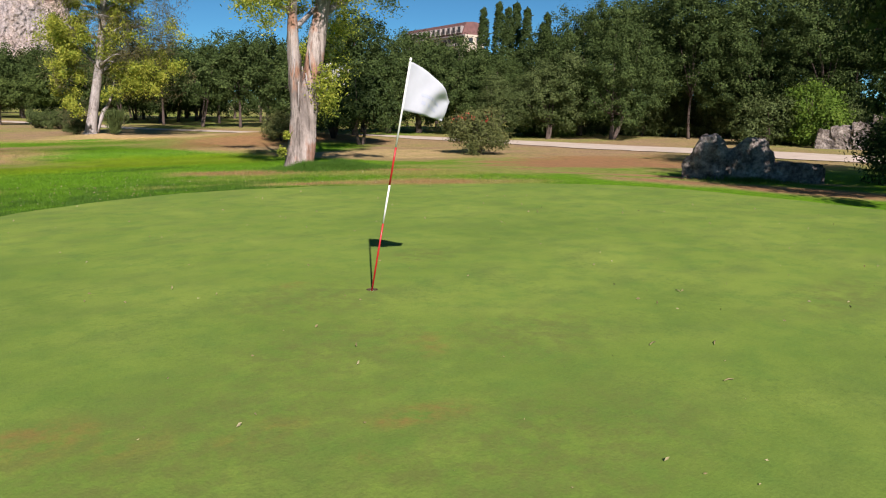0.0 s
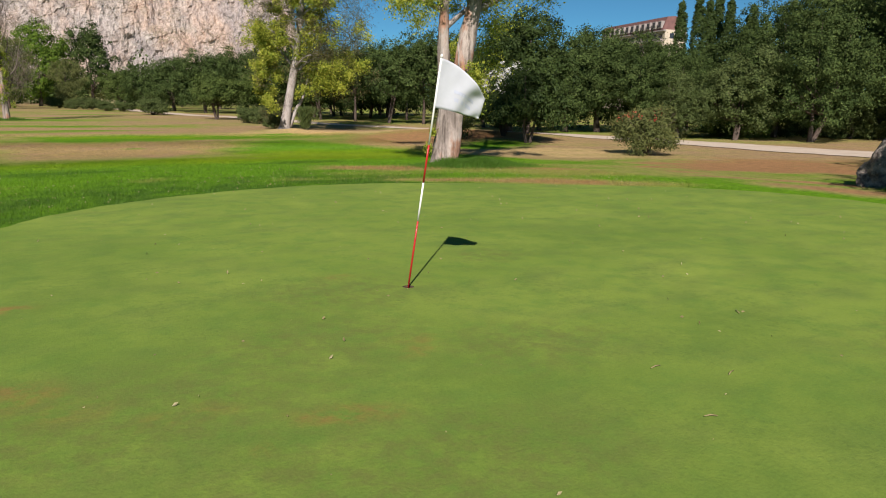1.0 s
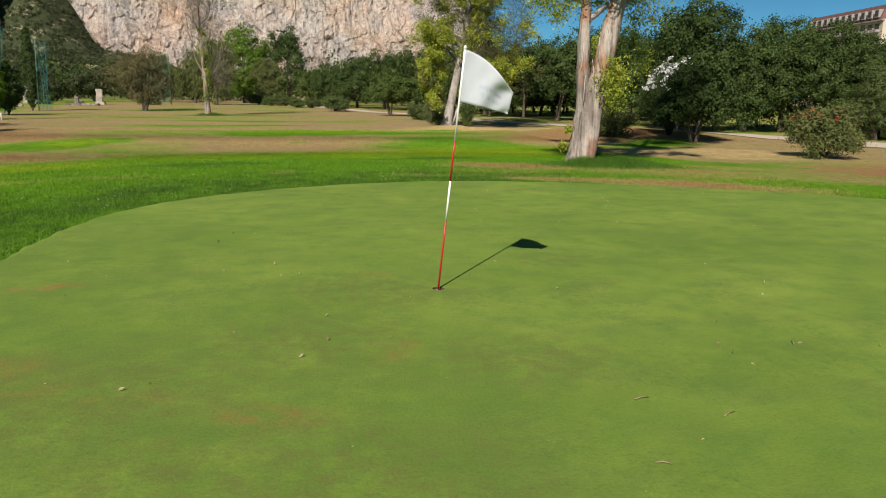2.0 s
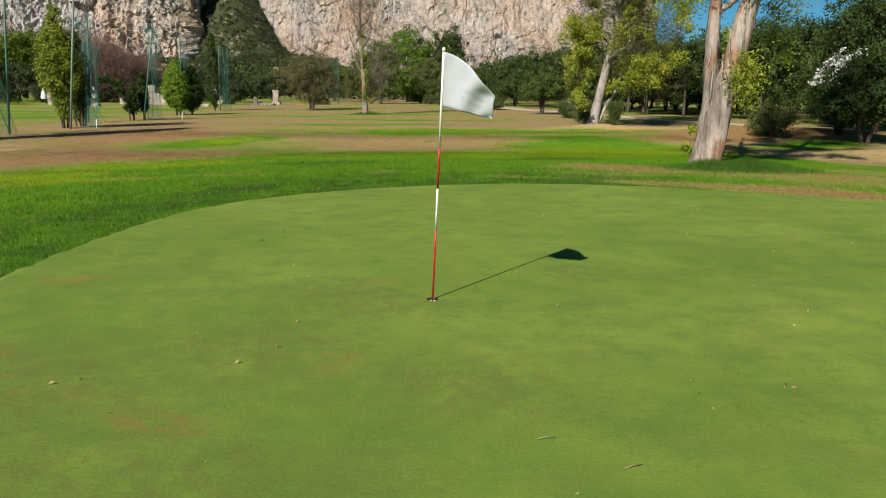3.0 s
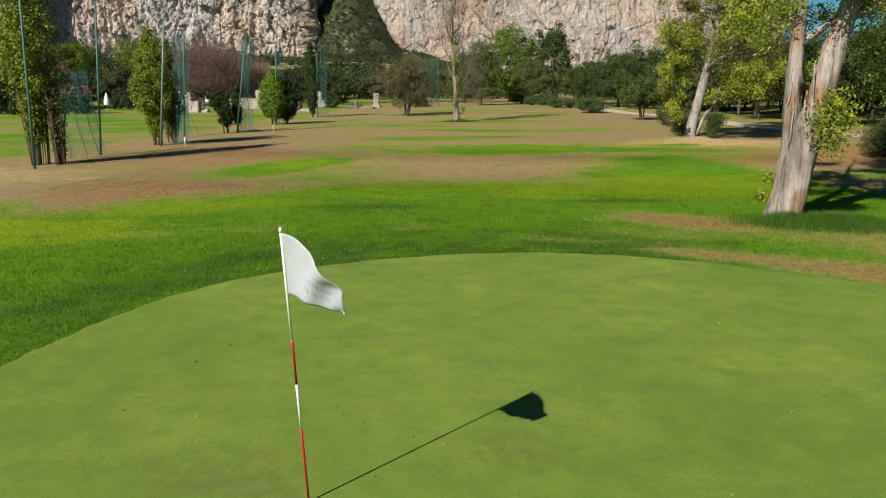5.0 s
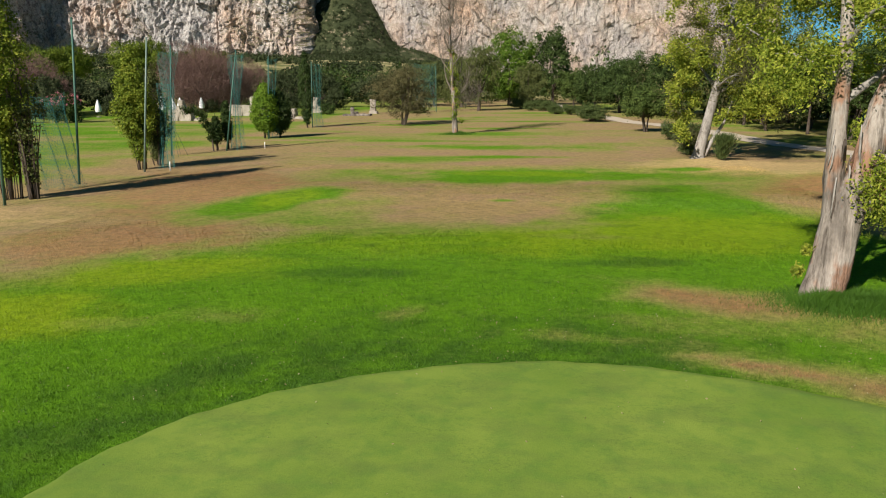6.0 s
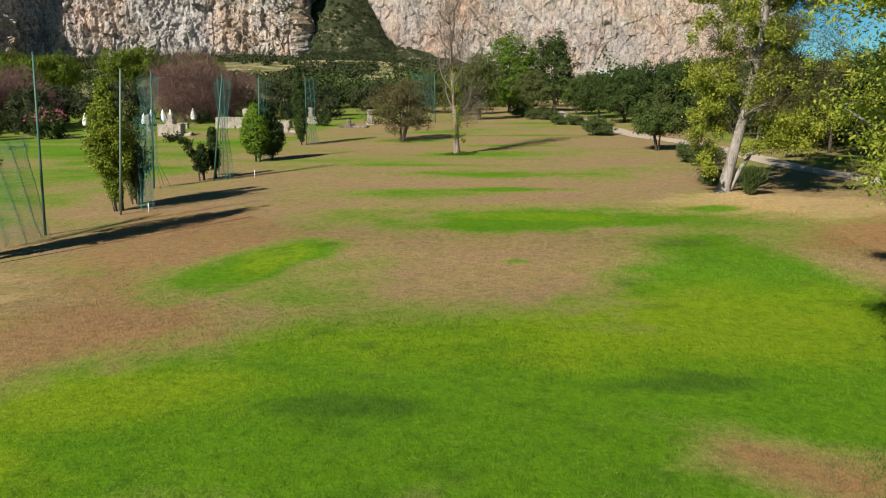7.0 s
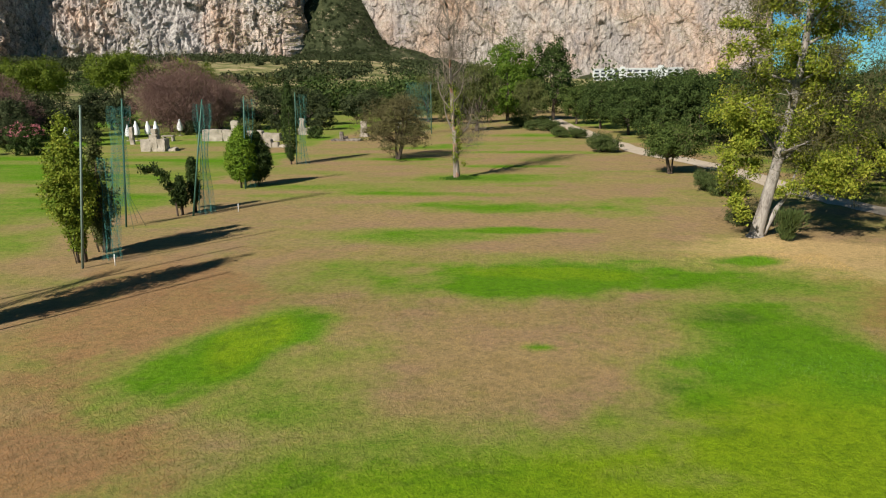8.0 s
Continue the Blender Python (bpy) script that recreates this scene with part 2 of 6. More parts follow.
def cliff_material(name, shade, ochre, cool, crisp, moss):
    """Weathered limestone: grey and salmon patches, upright streaks, fine dark cracks, scrub on the ledges."""
    m, t, p = shader(name, 0.95, 0.1)
    streak = noise_tex(t, coords(t, (0.07, 0.07, 0.024)), 1.6, 10, 0.75)
    block = noise_tex(t, coords(t, (0.014, 0.014, 0.010)), 1.0, 6, 0.62)
    crack = noise_tex(t, coords(t, (0.22, 0.22, 0.10)), 1.3, 8, 0.78)
    grain = noise_tex(t, coords(t, (0.8, 0.8, 0.5)), 1.2, 6, 0.78)
    stops = ((0.30, (0.27, 0.245, 0.235)), (0.44, (0.39, 0.35, 0.32)), (0.58, (0.47, 0.425, 0.385)), (0.78, (0.54, 0.50, 0.455)))
    col = ramp(t, streak, tuple((a, tuple(c * shade * k for c, k in zip(b, (1 / cool, 1, cool)))) for a, b in stops))
    col = mixed(t, ramp(t, block, ((0.47, (0, 0, 0)), (0.68, (ochre, ochre, ochre)))), col, (0.53 * shade, 0.365 * shade, 0.265 * shade))
    grey = noise_tex(t, coords(t, (0.03, 0.03, 0.014)), 1.0, 7, 0.7)
    col = mixed(t, ramp(t, grey, ((0.48, (0, 0, 0)), (0.64, (0.7, 0.7, 0.7)))), col, (0.31 * shade, 0.285 * shade, 0.285 * shade))
    col = mixed(t, crisp, col, ramp(t, crack, ((0.38, (0.14, 0.13, 0.15)), (0.47, (0.80, 0.79, 0.80)), (0.56, (1.04, 1.04, 1.04)))), "MULTIPLY")
    col = mixed(t, crisp, col, ramp(t, grain, ((0.38, (0.32, 0.31, 0.32)), (0.52, (1, 1, 1)), (0.7, (1.15, 1.15, 1.15)))), "MULTIPLY")
    # thin slanting joints, widely spaced and bent
    for size, wide, dark, bend in (((0.045, 0.045, 0.016), 0.022, 0.45, 26.0), ((0.13, 0.13, 0.05), 0.03, 0.55, 9.0)):
        warp = t.nodes.new("ShaderNodeTexNoise")
        warp.inputs["Scale"].default_value, warp.inputs["Detail"].default_value = 0.9 / bend, 6
        where = t.nodes.new("ShaderNodeVectorMath")
        where.operation = "MULTIPLY_ADD"
        where.inputs[1].default_value = (bend, bend, bend)
        plain = coords(t)
        t.links.new(plain, warp.inputs["Vector"])
        t.links.new(warp.outputs["Color"], where.inputs[0])
        t.links.new(plain, where.inputs[2])
        squash = t.nodes.new("ShaderNodeVectorMath")
        squash.operation = "MULTIPLY"
        squash.inputs[1].default_value = size
        t.links.new(where.outputs[0], squash.inputs[0])
        cell = t.nodes.new("ShaderNodeTexVoronoi")
        cell.feature = "DISTANCE_TO_EDGE"
        cell.inputs["Scale"].default_value = 1.0
        t.links.new(squash.outputs[0], cell.inputs["Vector"])
        col = mixed(t, crisp, col, ramp(t, cell.outputs["Distance"], ((0.0, (dark, dark, dark)), (wide, (1, 1, 1)))), "MULTIPLY")
    # tufts of scrub that grow from ledges and cracks, thicker in some places
    g = t.nodes.new("ShaderNodeNewGeometry")
    up = t.nodes.new("ShaderNodeSeparateXYZ")
    t.links.new(g.outputs["True Normal"], up.inputs[0])
    ledge = t.nodes.new("ShaderNodeMath")
    ledge.operation = "MULTIPLY_ADD"
    ledge.inputs[1].default_value = 0.35
    t.links.new(up.outputs["Z"], ledge.inputs[0])
    t.links.new(noise_tex(t, coords(t, (0.16, 0.16, 0.2)), 1.0, 7, 0.8), ledge.inputs[2])
    where = noise_tex(t, coords(t, (0.011, 0.011, 0.016)), 1.0, 4, 0.6)
    tufts = mixed(t, 1.0, ramp(t, ledge.outputs[0], ((0.60, (0, 0, 0)), (0.68, (moss, moss, moss)))), ramp(t, where, ((0.42, (0.12, 0.12, 0.12)), (0.60, (1, 1, 1)))), "MULTIPLY")
    col = mixed(t, tufts, col, (0.115, 0.11, 0.05))
    t.links.new(col, p.inputs["Base Color"])
    bump(t, p, mixed(t, 0.35, crack, grain), 1.0, 4.0)
    return m


TURF, PUTTING, LIMESTONE, GREY_LIMESTONE = turf_material(), green_material(), cliff_material("limestone", 1.28, 0.9, 1.0, 0.50, 0.65), cliff_material("grey_limestone", 1.62, 0.95, 1.05, 0.72, 0.85)
GRAVEL = rough_material("gravel_track", ((0.3, (0.40, 0.33, 0.25)), (0.7, (0.58, 0.50, 0.40))), 1.2, relief=0.4)
BLADE = blade_material()
TUSSOCK = leaf_material("tussock_grass", ((0.2, (0.032, 0.085, 0.010)), (0.8, (0.080, 0.175, 0.018))), 0.25)
EUCALYPT = leaf_material("eucalyptus_leaf", ((0.15, (0.050, 0.090, 0.011)), (0.40, (0.175, 0.235, 0.026)), (0.68, (0.35, 0.385, 0.050)), (0.92, (0.50, 0.49, 0.09))), 0.36, speckle=0.5)
GREY_LEAF = leaf_material("greyed_leaf", ((0.2, (0.055, 0.06, 0.03)), (0.6, (0.12, 0.12, 0.05)), (0.9, (0.22, 0.17, 0.08))), 0.3)
OAK_LEAF = leaf_material("dark_evergreen_leaf", ((0.2, (0.012, 0.023, 0.006)), (0.55, (0.040, 0.066, 0.017)), (0.9, (0.105, 0.145, 0.042))), 0.06, 0.65, 0.08)
SCRUB_LEAF = leaf_material("scrub_leaf", ((0.2, (0.014, 0.022, 0.009)), (0.55, (0.040, 0.054, 0.022)), (0.9, (0.085, 0.100, 0.042))), 0.05, 0.7, 0.1)
FRESH_LEAF = leaf_material("fresh_green_leaf", ((0.15, (0.04, 0.085, 0.011)), (0.55, (0.095, 0.17, 0.018)), (0.9, (0.18, 0.25, 0.035))), 0.3)
OLIVE_LEAF = leaf_material("olive_green_leaf", ((0.15, (0.045, 0.060, 0.018)), (0.55, (0.10, 0.12, 0.036)), (0.9, (0.18, 0.185, 0.06))), 0.25)
POPLAR_LEAF = leaf_material("poplar_leaf", ((0.15, (0.06, 0.10, 0.012)), (0.55, (0.175, 0.235, 0.024)), (0.9, (0.37, 0.38, 0.055))), 0.3)
CYPRESS_SHADED_LEAF = leaf_material("cypress_and_shaded_leaf", ((0.15, (0.015, 0.03, 0.008)), (0.55, (0.035, 0.06, 0.014)), (0.9, (0.06, 0.09, 0.02))), 0.15)
THUJA_LEAF = leaf_material("thuja_leaf", ((0.15, (0.05, 0.10, 0.01)), (0.55, (0.115, 0.20, 0.015)), (0.9, (0.20, 0.28, 0.026))), 0.2)
CAROB_LEAF = leaf_material("carob_leaf", ((0.2, (0.020, 0.036, 0.008)), (0.55, (0.060, 0.092, 0.021)), (0.9, (0.130, 0.170, 0.045))), 0.08, 0.65, 0.08)
BROWN_OLIVE = leaf_material("browning_olive_leaf", ((0.15, (0.050, 0.048, 0.020)), (0.55, (0.115, 0.105, 0.045)), (0.9, (0.19, 0.165, 0.075))), 0.2)
BUSH_LEAF = leaf_material("bush_leaf", ((0.15, (0.03, 0.05, 0.014)), (0.55, (0.07, 0.10, 0.028)), (0.9, (0.12, 0.15, 0.05))), 0.2)
PINE_LEAF = leaf_material("pine_needles", ((0.15, (0.035, 0.062, 0.006)), (0.55, (0.095, 0.135, 0.012)), (0.9, (0.19, 0.235, 0.024))), 0.2)
TWIG = leaf_material("bare_twig", ((0.15, (0.100, 0.062, 0.055)), (0.6, (0.19, 0.115, 0.098)), (0.95, (0.27, 0.185, 0.15))), 0.1, 0.85)
PALE_TWIG = leaf_material("pale_bare_twig", ((0.2, (0.10, 0.085, 0.07)), (0.8, (0.22, 0.185, 0.15))), 0.05, 0.85)
PINK_BLOOM = leaf_material("pink_bloom", ((0.2, (0.42, 0.10, 0.14)), (0.8, (0.62, 0.26, 0.30))), 0.3)
RED_BLOOM = leaf_material("red_bloom", ((0.2, (0.30, 0.05, 0.03)), (0.8, (0.45, 0.13, 0.08))), 0.3)
WHITE_BLOOM = leaf_material("white_bloom", ((0.2, (0.40, 0.41, 0.39)), (0.8, (0.62, 0.62, 0.60))), 0.2)
EUC_BARK = peeling_bark()
PALE_BARK = rough_material("pale_bark", ((0.34, (0.10, 0.08, 0.07)), (0.50, (0.30, 0.275, 0.25)), (0.7, (0.42, 0.39, 0.365))), 3.0, (1, 1, 0.3), relief=0.8)
DARK_BARK = rough_material("dark_bark", ((0.3, (0.045, 0.035, 0.028)), (0.7, (0.13, 0.10, 0.08))), 3.0, (1, 1, 0.3))
STONE = rough_material("weathered_stone", ((0.36, (0.035, 0.030, 0.027)), (0.46, (0.13, 0.11, 0.095)), (0.55, (0.27, 0.235, 0.20)), (0.64, (0.40, 0.36, 0.31)), (0.8, (0.50, 0.46, 0.40))), 1.9, relief=1.0, depth=0.10, fine=4.5)
PALE_STONE = rough_material("pale_cut_stone", ((0.3, (0.22, 0.19, 0.155)), (0.7, (0.44, 0.395, 0.335))), 1.4, relief=0.6)
NET_GREEN = plain_material("net_cord", (0.030, 0.145, 0.130), 0.8)
POLE_GREEN = plain_material("pole_green_paint", (0.05, 0.13, 0.10), 0.55)
POLE_GREY = plain_material("pole_grey_metal", (0.15, 0.21, 0.18), 0.45)
FLAG_WHITE = plain_material("flag_cloth", (0.40, 0.42, 0.45), 0.8, spread=0.05)
PRINT = plain_material("faded_flag_print", (0.36, 0.39, 0.46), 0.8)
STICK_RED = plain_material("stick_red", (0.38, 0.012, 0.014), 0.35)
STICK_WHITE = plain_material("stick_white", (0.78, 0.77, 0.74), 0.35, spread=0.05)
CUP_WHITE = plain_material("cup_liner", (0.75, 0.74, 0.70), 0.5)
SOIL = rough_material("cut_soil", ((0.3, (0.05, 0.035, 0.02)), (0.7, (0.11, 0.08, 0.05))), 9)
PARASOL = plain_material("parasol_canvas", (0.74, 0.75, 0.78), 0.8)
PLASTER = plain_material("white_plaster", (0.50, 0.53, 0.54), 0.9, spread=0.06, scale=0.4)
# Darker grey render stands in for the dim light on the hotel's long side.
SHADED_RENDER = plain_material("shaded_render", (0.26, 0.235, 0.22), 0.9, spread=0.1, scale=0.5)
BEIGE = plain_material("beige_render", (0.46, 0.40, 0.31), 0.9, spread=0.1, scale=0.5)
ROOF_RED = plain_material("brown_roof_sheet", (0.15, 0.075, 0.068), 0.8, spread=0.2, scale=0.8)
GLASS = plain_material("dark_window_glass", (0.03, 0.035, 0.045), 0.15)
PALE_LITTER = leaf_material("dry_leaf_scrap", ((0.2, (0.20, 0.16, 0.07)), (0.6, (0.32, 0.29, 0.16)), (0.95, (0.46, 0.43, 0.30))), 0.1, speckle=0.7)
LITTER = leaf_material("fallen_leaf_brown", ((0.2, (0.15, 0.11, 0.05)), (0.6, (0.30, 0.25, 0.13)), (0.95, (0.44, 0.40, 0.26))), 0.1)


# ---------------------------------------------------------------- mesh helpers
def mesh_from(name, verts, faces, material, shade=False):
    me = bpy.data.meshes.new(name)
    if isinstance(verts, np.ndarray) and isinstance(faces, np.ndarray):
        n, k = faces.shape
        me.vertices.add(len(verts)), me.loops.add(n * k), me.polygons.add(n)
        me.vertices.foreach_set("co", verts.astype(np.float32).ravel())
        me.loops.foreach_set("vertex_index", faces.astype(np.int32).ravel())
        me.polygons.foreach_set("loop_start", np.arange(0, n * k, k, dtype=np.int32))
        me.polygons.foreach_set("use_smooth", [False] * n)
        me.update(calc_edges=True)
    else:
        me.from_pydata(verts, [], faces)
    me.materials.append(material)
    if shade:
        me.polygons.foreach_set("use_smooth", [True] * len(me.polygons))
    return me


def under(ob, parent):
    ob.parent = parent
    return ob


def part(name, data, material, parent, label="", shade=True):
    """One mesh object under a thing or a part; data is a bmesh or a mesh."""
    if isinstance(data, bmesh.types.BMesh):
        me = bpy.data.meshes.new(name)
        data.to_mesh(me)
        data.free()
        me.materials.append(material)
        if shade:
            me.polygons.foreach_set("use_smooth", [True] * len(me.polygons))
    else:
        me = data
    return tagged(under(new(name, me), parent), label)


def thing(name, at, label, category, group="", turn=0):
    ob = new(name)
    ob.empty_display_size = 0.2
    ob.matrix_basis = pose(*at, 0, 0, turn)
    return tagged(ob, label, category, group)


def tube(bm, pts, radii, seg=8, wobble=0.0, seed=0, cap=True):
    """A tapered tube along a line of points."""
    rng = np.random.default_rng(seed)
    rings, pts = [], [Vector(p) for p in pts]
    for k, (c, r) in enumerate(zip(pts, radii)):
        d = (pts[min(k + 1, len(pts) - 1)] - pts[max(k - 1, 0)]).normalized()
        side = d.cross(Vector((0, 1, 0)) if abs(d.y) < 0.9 else Vector((1, 0, 0))).normalized()
        up = side.cross(d)
        rings.append([bm.verts.new(c + (side * math.cos(a) + up * math.sin(a)) * r * (1 + wobble * rng.normal()))
                      for a in (math.tau * j / seg for j in range(seg))])
    for a, b in zip(rings, rings[1:]):
        for j in range(seg):
            bm.faces.new((a[j], a[(j + 1) % seg], b[(j + 1) % seg], b[j]))
    if cap:
        bm.faces.new(rings[-1])
        bm.faces.new(rings[0][::-1])
    return bm


def curve_points(points, steps):
    """Points along a smooth line through the given ones."""
    p = [Vector(q) for q in points]
    p = [p[0] * 2 - p[1]] + p + [p[-1] * 2 - p[-2]]
    out = []
    for k in range(1, len(p) - 2):
        for j in range(steps):
            s = j / steps
            a, b, c, d = p[k - 1:k + 3]
            out.append(0.5 * (2 * b + (c - a) * s + (2 * a - 5 * b + 4 * c - d) * s * s + (3 * b - a - 3 * c + d) * s ** 3))
    return out + [p[-2]]


def boxed(bm, lo, hi, bevel=0.0):
    r = bmesh.ops.create_cube(bm, size=1)
    for v in r["verts"]:
        v.co = Vector([(a + b) / 2 + c * (b - a) for a, b, c in zip(lo, hi, v.co)])
    if bevel:
        edges = list({e for v in r["verts"] for e in v.link_edges})
        bmesh.ops.bevel(bm, geom=edges, offset=bevel, segments=2, affect="EDGES")
    return bm


def leaf_mesh(name, centres, out, length, width, material, seed, spread=0.35, facing=True):
    """Many small folded leaves in one mesh: a place and an outward direction for each. facing: the blades face outwards; else they point outwards."""
    rng = np.random.default_rng(seed)
    n = len(centres)
    out = out / (np.linalg.norm(out, axis=1)[:, None] + 1e-9) + rng.normal(0, spread, (n, 3))
    out /= np.linalg.norm(out, axis=1)[:, None] + 1e-9
    side = np.cross(out, rng.normal(0, 1, (n, 3)))
    side /= np.linalg.norm(side, axis=1)[:, None] + 1e-9
    axes, normal = (np.cross(side, out), out) if facing else (out, np.cross(out, side))
    size = rng.uniform(0.65, 1.25, (n, 1))
    a, w = axes * length * size, side * width * 0.5 * size
    mid = centres + a * 0.5 + normal * width * 0.12 * size
    verts = np.stack([centres, mid + w, centres + a, mid - w], axis=1).reshape(-1, 3)
    k = np.arange(n)[:, None] * 4
    faces = np.concatenate([k, k + 1, k + 2, k + 3], axis=1)
    return mesh_from(name, verts, faces, material)


def clumps(rng, blobs, n, clump_r, per=26, shell=0.72, flat=0.75, gaps=0.0):
    """Leaf places and outward directions, gathered in clumps over the shells of egg-shaped blobs (x, y, z, rx, ry, rz)."""
    blobs = np.array(blobs, float)
    area = (blobs[:, 3] * blobs[:, 4] + blobs[:, 4] * blobs[:, 5] + blobs[:, 3] * blobs[:, 5])
    pick = rng.choice(len(blobs), max(1, n // per), p=area / area.sum())
    d = rng.normal(0, 1, (len(pick), 3))
    d /= np.linalg.norm(d, axis=1)[:, None]
    if gaps:
        keep = rng.random(len(pick)) > gaps * (vnoise(d[:, 0] * 3 + pick, d[:, 2] * 3, 5) > 0.5)
        pick, d = pick[keep], d[keep]
    b = blobs[pick]
    r = rng.uniform(shell, 1.06, (len(pick), 1))
    centre = b[:, :3] + d * b[:, 3:] * r
    size = clump_r * rng.uniform(0.6, 1.4, (len(pick), 1, 1))
    off = rng.normal(0, 0.45, (len(pick), per, 3)) * size
    off[:, :, 2] *= flat
    pts = (centre[:, None, :] + off).reshape(-1, 3)
    out = (d[:, None, :] * 0.6 + off / (size + 1e-6) * 1.1 + np.array([0, 0, 0.25])).reshape(-1, 3)
    return pts, out


def crown_blobs(rng, width, low, high, count):
    """Blobs that make one uneven crown of that width between two heights."""
    out = [(0, 0, (low + high) / 2, width * 0.36, width * 0.36, (high - low) * 0.42)]
    for k in range(count):
        a = math.tau * (k + rng.uniform(-0.3, 0.3)) / count
        h = rng.uniform(0.15, 0.85)
        reach = width * 0.30 * math.sqrt(max(0.1, 1 - (2 * h - 0.9) ** 2)) * rng.uniform(0.8, 1.25)
        s = width * rng.uniform(0.15, 0.25)
        out.append((reach * math.cos(a), reach * math.sin(a), low + (high - low) * h, s, s, s * rng.uniform(0.75, 1.05)))
    out.append((rng.uniform(-.1, .1) * width, rng.uniform(-.1, .1) * width, high - width * 0.16, width * 0.2, width * 0.2, width * 0.17))
    return out


def grown_tree(name, at, label, category, width, low, high, leaf, leaves, leaf_mat, bark, seed, stems=1, girth=0.14, blobs=10, clump=0.42, group="", gaps=0.0, down=0.0, facing=True, per=44):
    """A tree: a trunk (or several) with limbs into the crown, and a crown of many leaves in clumps."""
    rng = np.random.default_rng(seed)
    ob = thing(name, at, label, category, group)
    shape = crown_blobs(rng, width, low, high, blobs)
    for k in range(stems):
        wood = bmesh.new()
        a = rng.uniform(0, math.tau)
        lean = 0.0 if stems == 1 else 0.22
        foot = Vector((0.12 * (stems > 1) * math.cos(a), 0.12 * (stems > 1) * math.sin(a), -0.15))
        fork = Vector((math.cos(a) * lean * high * 0.6, math.sin(a) * lean * high * 0.6, low + (high - low) * 0.25))
        tip = Vector((fork.x * 1.5 + rng.uniform(-.3, .3), fork.y * 1.5 + rng.uniform(-.3, .3), low + (high - low) * 0.8))
        line = curve_points([foot, (foot + fork) / 2 + Vector((rng.uniform(-.1, .1), rng.uniform(-.1, .1), 0)), fork, tip], 4)
        tube(wood, line, [girth * (1.25 - 1.1 * j / (len(line) - 1)) for j in range(len(line))], 7, 0.05, seed)
        for b in shape[1::stems][:5]:
            end = Vector(b[:3])
            start = line[len(line) // 2]
            bend = (start + end) / 2 + Vector((0, 0, 0.15 * high * rng.uniform(-0.3, 0.5)))
            bough = curve_points([start, bend, end], 3)
            tube(wood, bough, [girth * 0.55 * (1.05 - j / len(bough)) for j in range(len(bough))], 5, 0.05, seed + k)
        part("trunk" if stems == 1 else "stem", wood, bark, ob)
    pts, out = clumps(rng, shape, leaves, clump, per, gaps=gaps)
    keep = pts[:, 2] > 0.05
    out[:, 2] -= down
    part("crown", leaf_mesh("crown", pts[keep], out[keep], leaf[0], leaf[1], leaf_mat, seed + 1, 0.28, facing and not down), None, ob)
    return ob


def repeat(ob, x, y, scale=1.0, turn=0.0, tall=1.0, z=None):
    z = ground_height(x, y) if z is None else z
    return copy_thing(ob, pose(x, y, z, 0, 0, turn) @ Matrix.Diagonal((scale, scale, scale * tall, 1)))


# ---------------------------------------------------------------- ground
EDGE = [(-4.1, 0.2), (-4.12, 1.8), (-4.0, 3.2), (-3.38, 5.45), (-1.93, 6.88), (0.0, 7.86), (1.2, 8.2), (2.6, 8.2), (4.4, 7.75), (5.6, 7.2), (7.0, 6.35), (9.1, 5.2),
        (10.5, 3.6), (10.6, 1.5), (10.5, -1.2), (9.6, -4.4), (7.2, -7.6), (3.0, -9.4), (-1.0, -9.4), (-3.8, -7.6), (-5.2, -5.0), (-4.7, -2.2)]
_edge = sorted((math.atan2(y, x), math.hypot(x, y)) for x, y in EDGE)
EDGE_A = np.array([_edge[-2][0] - math.tau, _edge[-1][0] - math.tau] + [a for a, r in _edge] + [_edge[0][0] + math.tau, _edge[1][0] + math.tau])
EDGE_R = np.array([_edge[-2][1], _edge[-1][1]] + [r for a, r in _edge] + [_edge[0][1], _edge[1][1]])


def green_radius(angle):
    """How far the putting green reaches from the hole, by direction."""
    angle = np.asarray(angle, float)
    total = 0.0
    for d in (-0.12, -0.06, 0.0, 0.06, 0.12):
        total = total + np.interp(angle + d, EDGE_A, EDGE_R)
    return total / 5 + 0.02 * np.sin(angle * 37) + 0.015 * np.sin(angle * 83)


def off_green(x, y):
    return np.hypot(x, y) - green_radius(np.arctan2(y, x))


def ground_heights(x, y):
    x, y = np.asarray(x, float), np.asarray(y, float)
    d = off_green(x, y)
    z = -0.02 - 0.38 * smooth(d, 0.8, 15) + 0.10 * (fbm(x / 9, y / 9, 3, 3) - 0.5) * smooth(d, 2, 10)
    z = z + 0.42 * np.exp(-(((x - 17.5) / 6.5) ** 2 + ((y - 33.5) / 3.6) ** 2)) + 0.22 * np.exp(-(((x - 10.2) / 1.9) ** 2 + ((y - 40.8) / 1.7) ** 2))
    foot = 2 + 28 * smooth(90 - x, 0, 330)
    z = z + foot * smooth(y, 190, 850) + 3.0 * (fbm(x / 60, y / 60, 8, 3) - 0.5) * smooth(y, 180, 320)
    return z


def ground_height(x, y):
    return float(ground_heights(np.array([x]), np.array([y]))[0])


def spot(x, y, cx, cy, rx, ry, turn=0.0, soft=0.35, warp=0.35):
    """A soft-edged, uneven oval zone, 0 outside and 1 inside."""
    c, s = math.cos(radians(turn)), math.sin(radians(turn))
    u, v = ((x - cx) * c + (y - cy) * s) / rx, ((y - cy) * c - (x - cx) * s) / ry
    q = np.sqrt(u * u + v * v) + warp * (fbm(x * 0.8, y * 0.8, 21, 4) - 0.5) * 2
    return smooth(1 + soft - q, 0, 2 * soft)


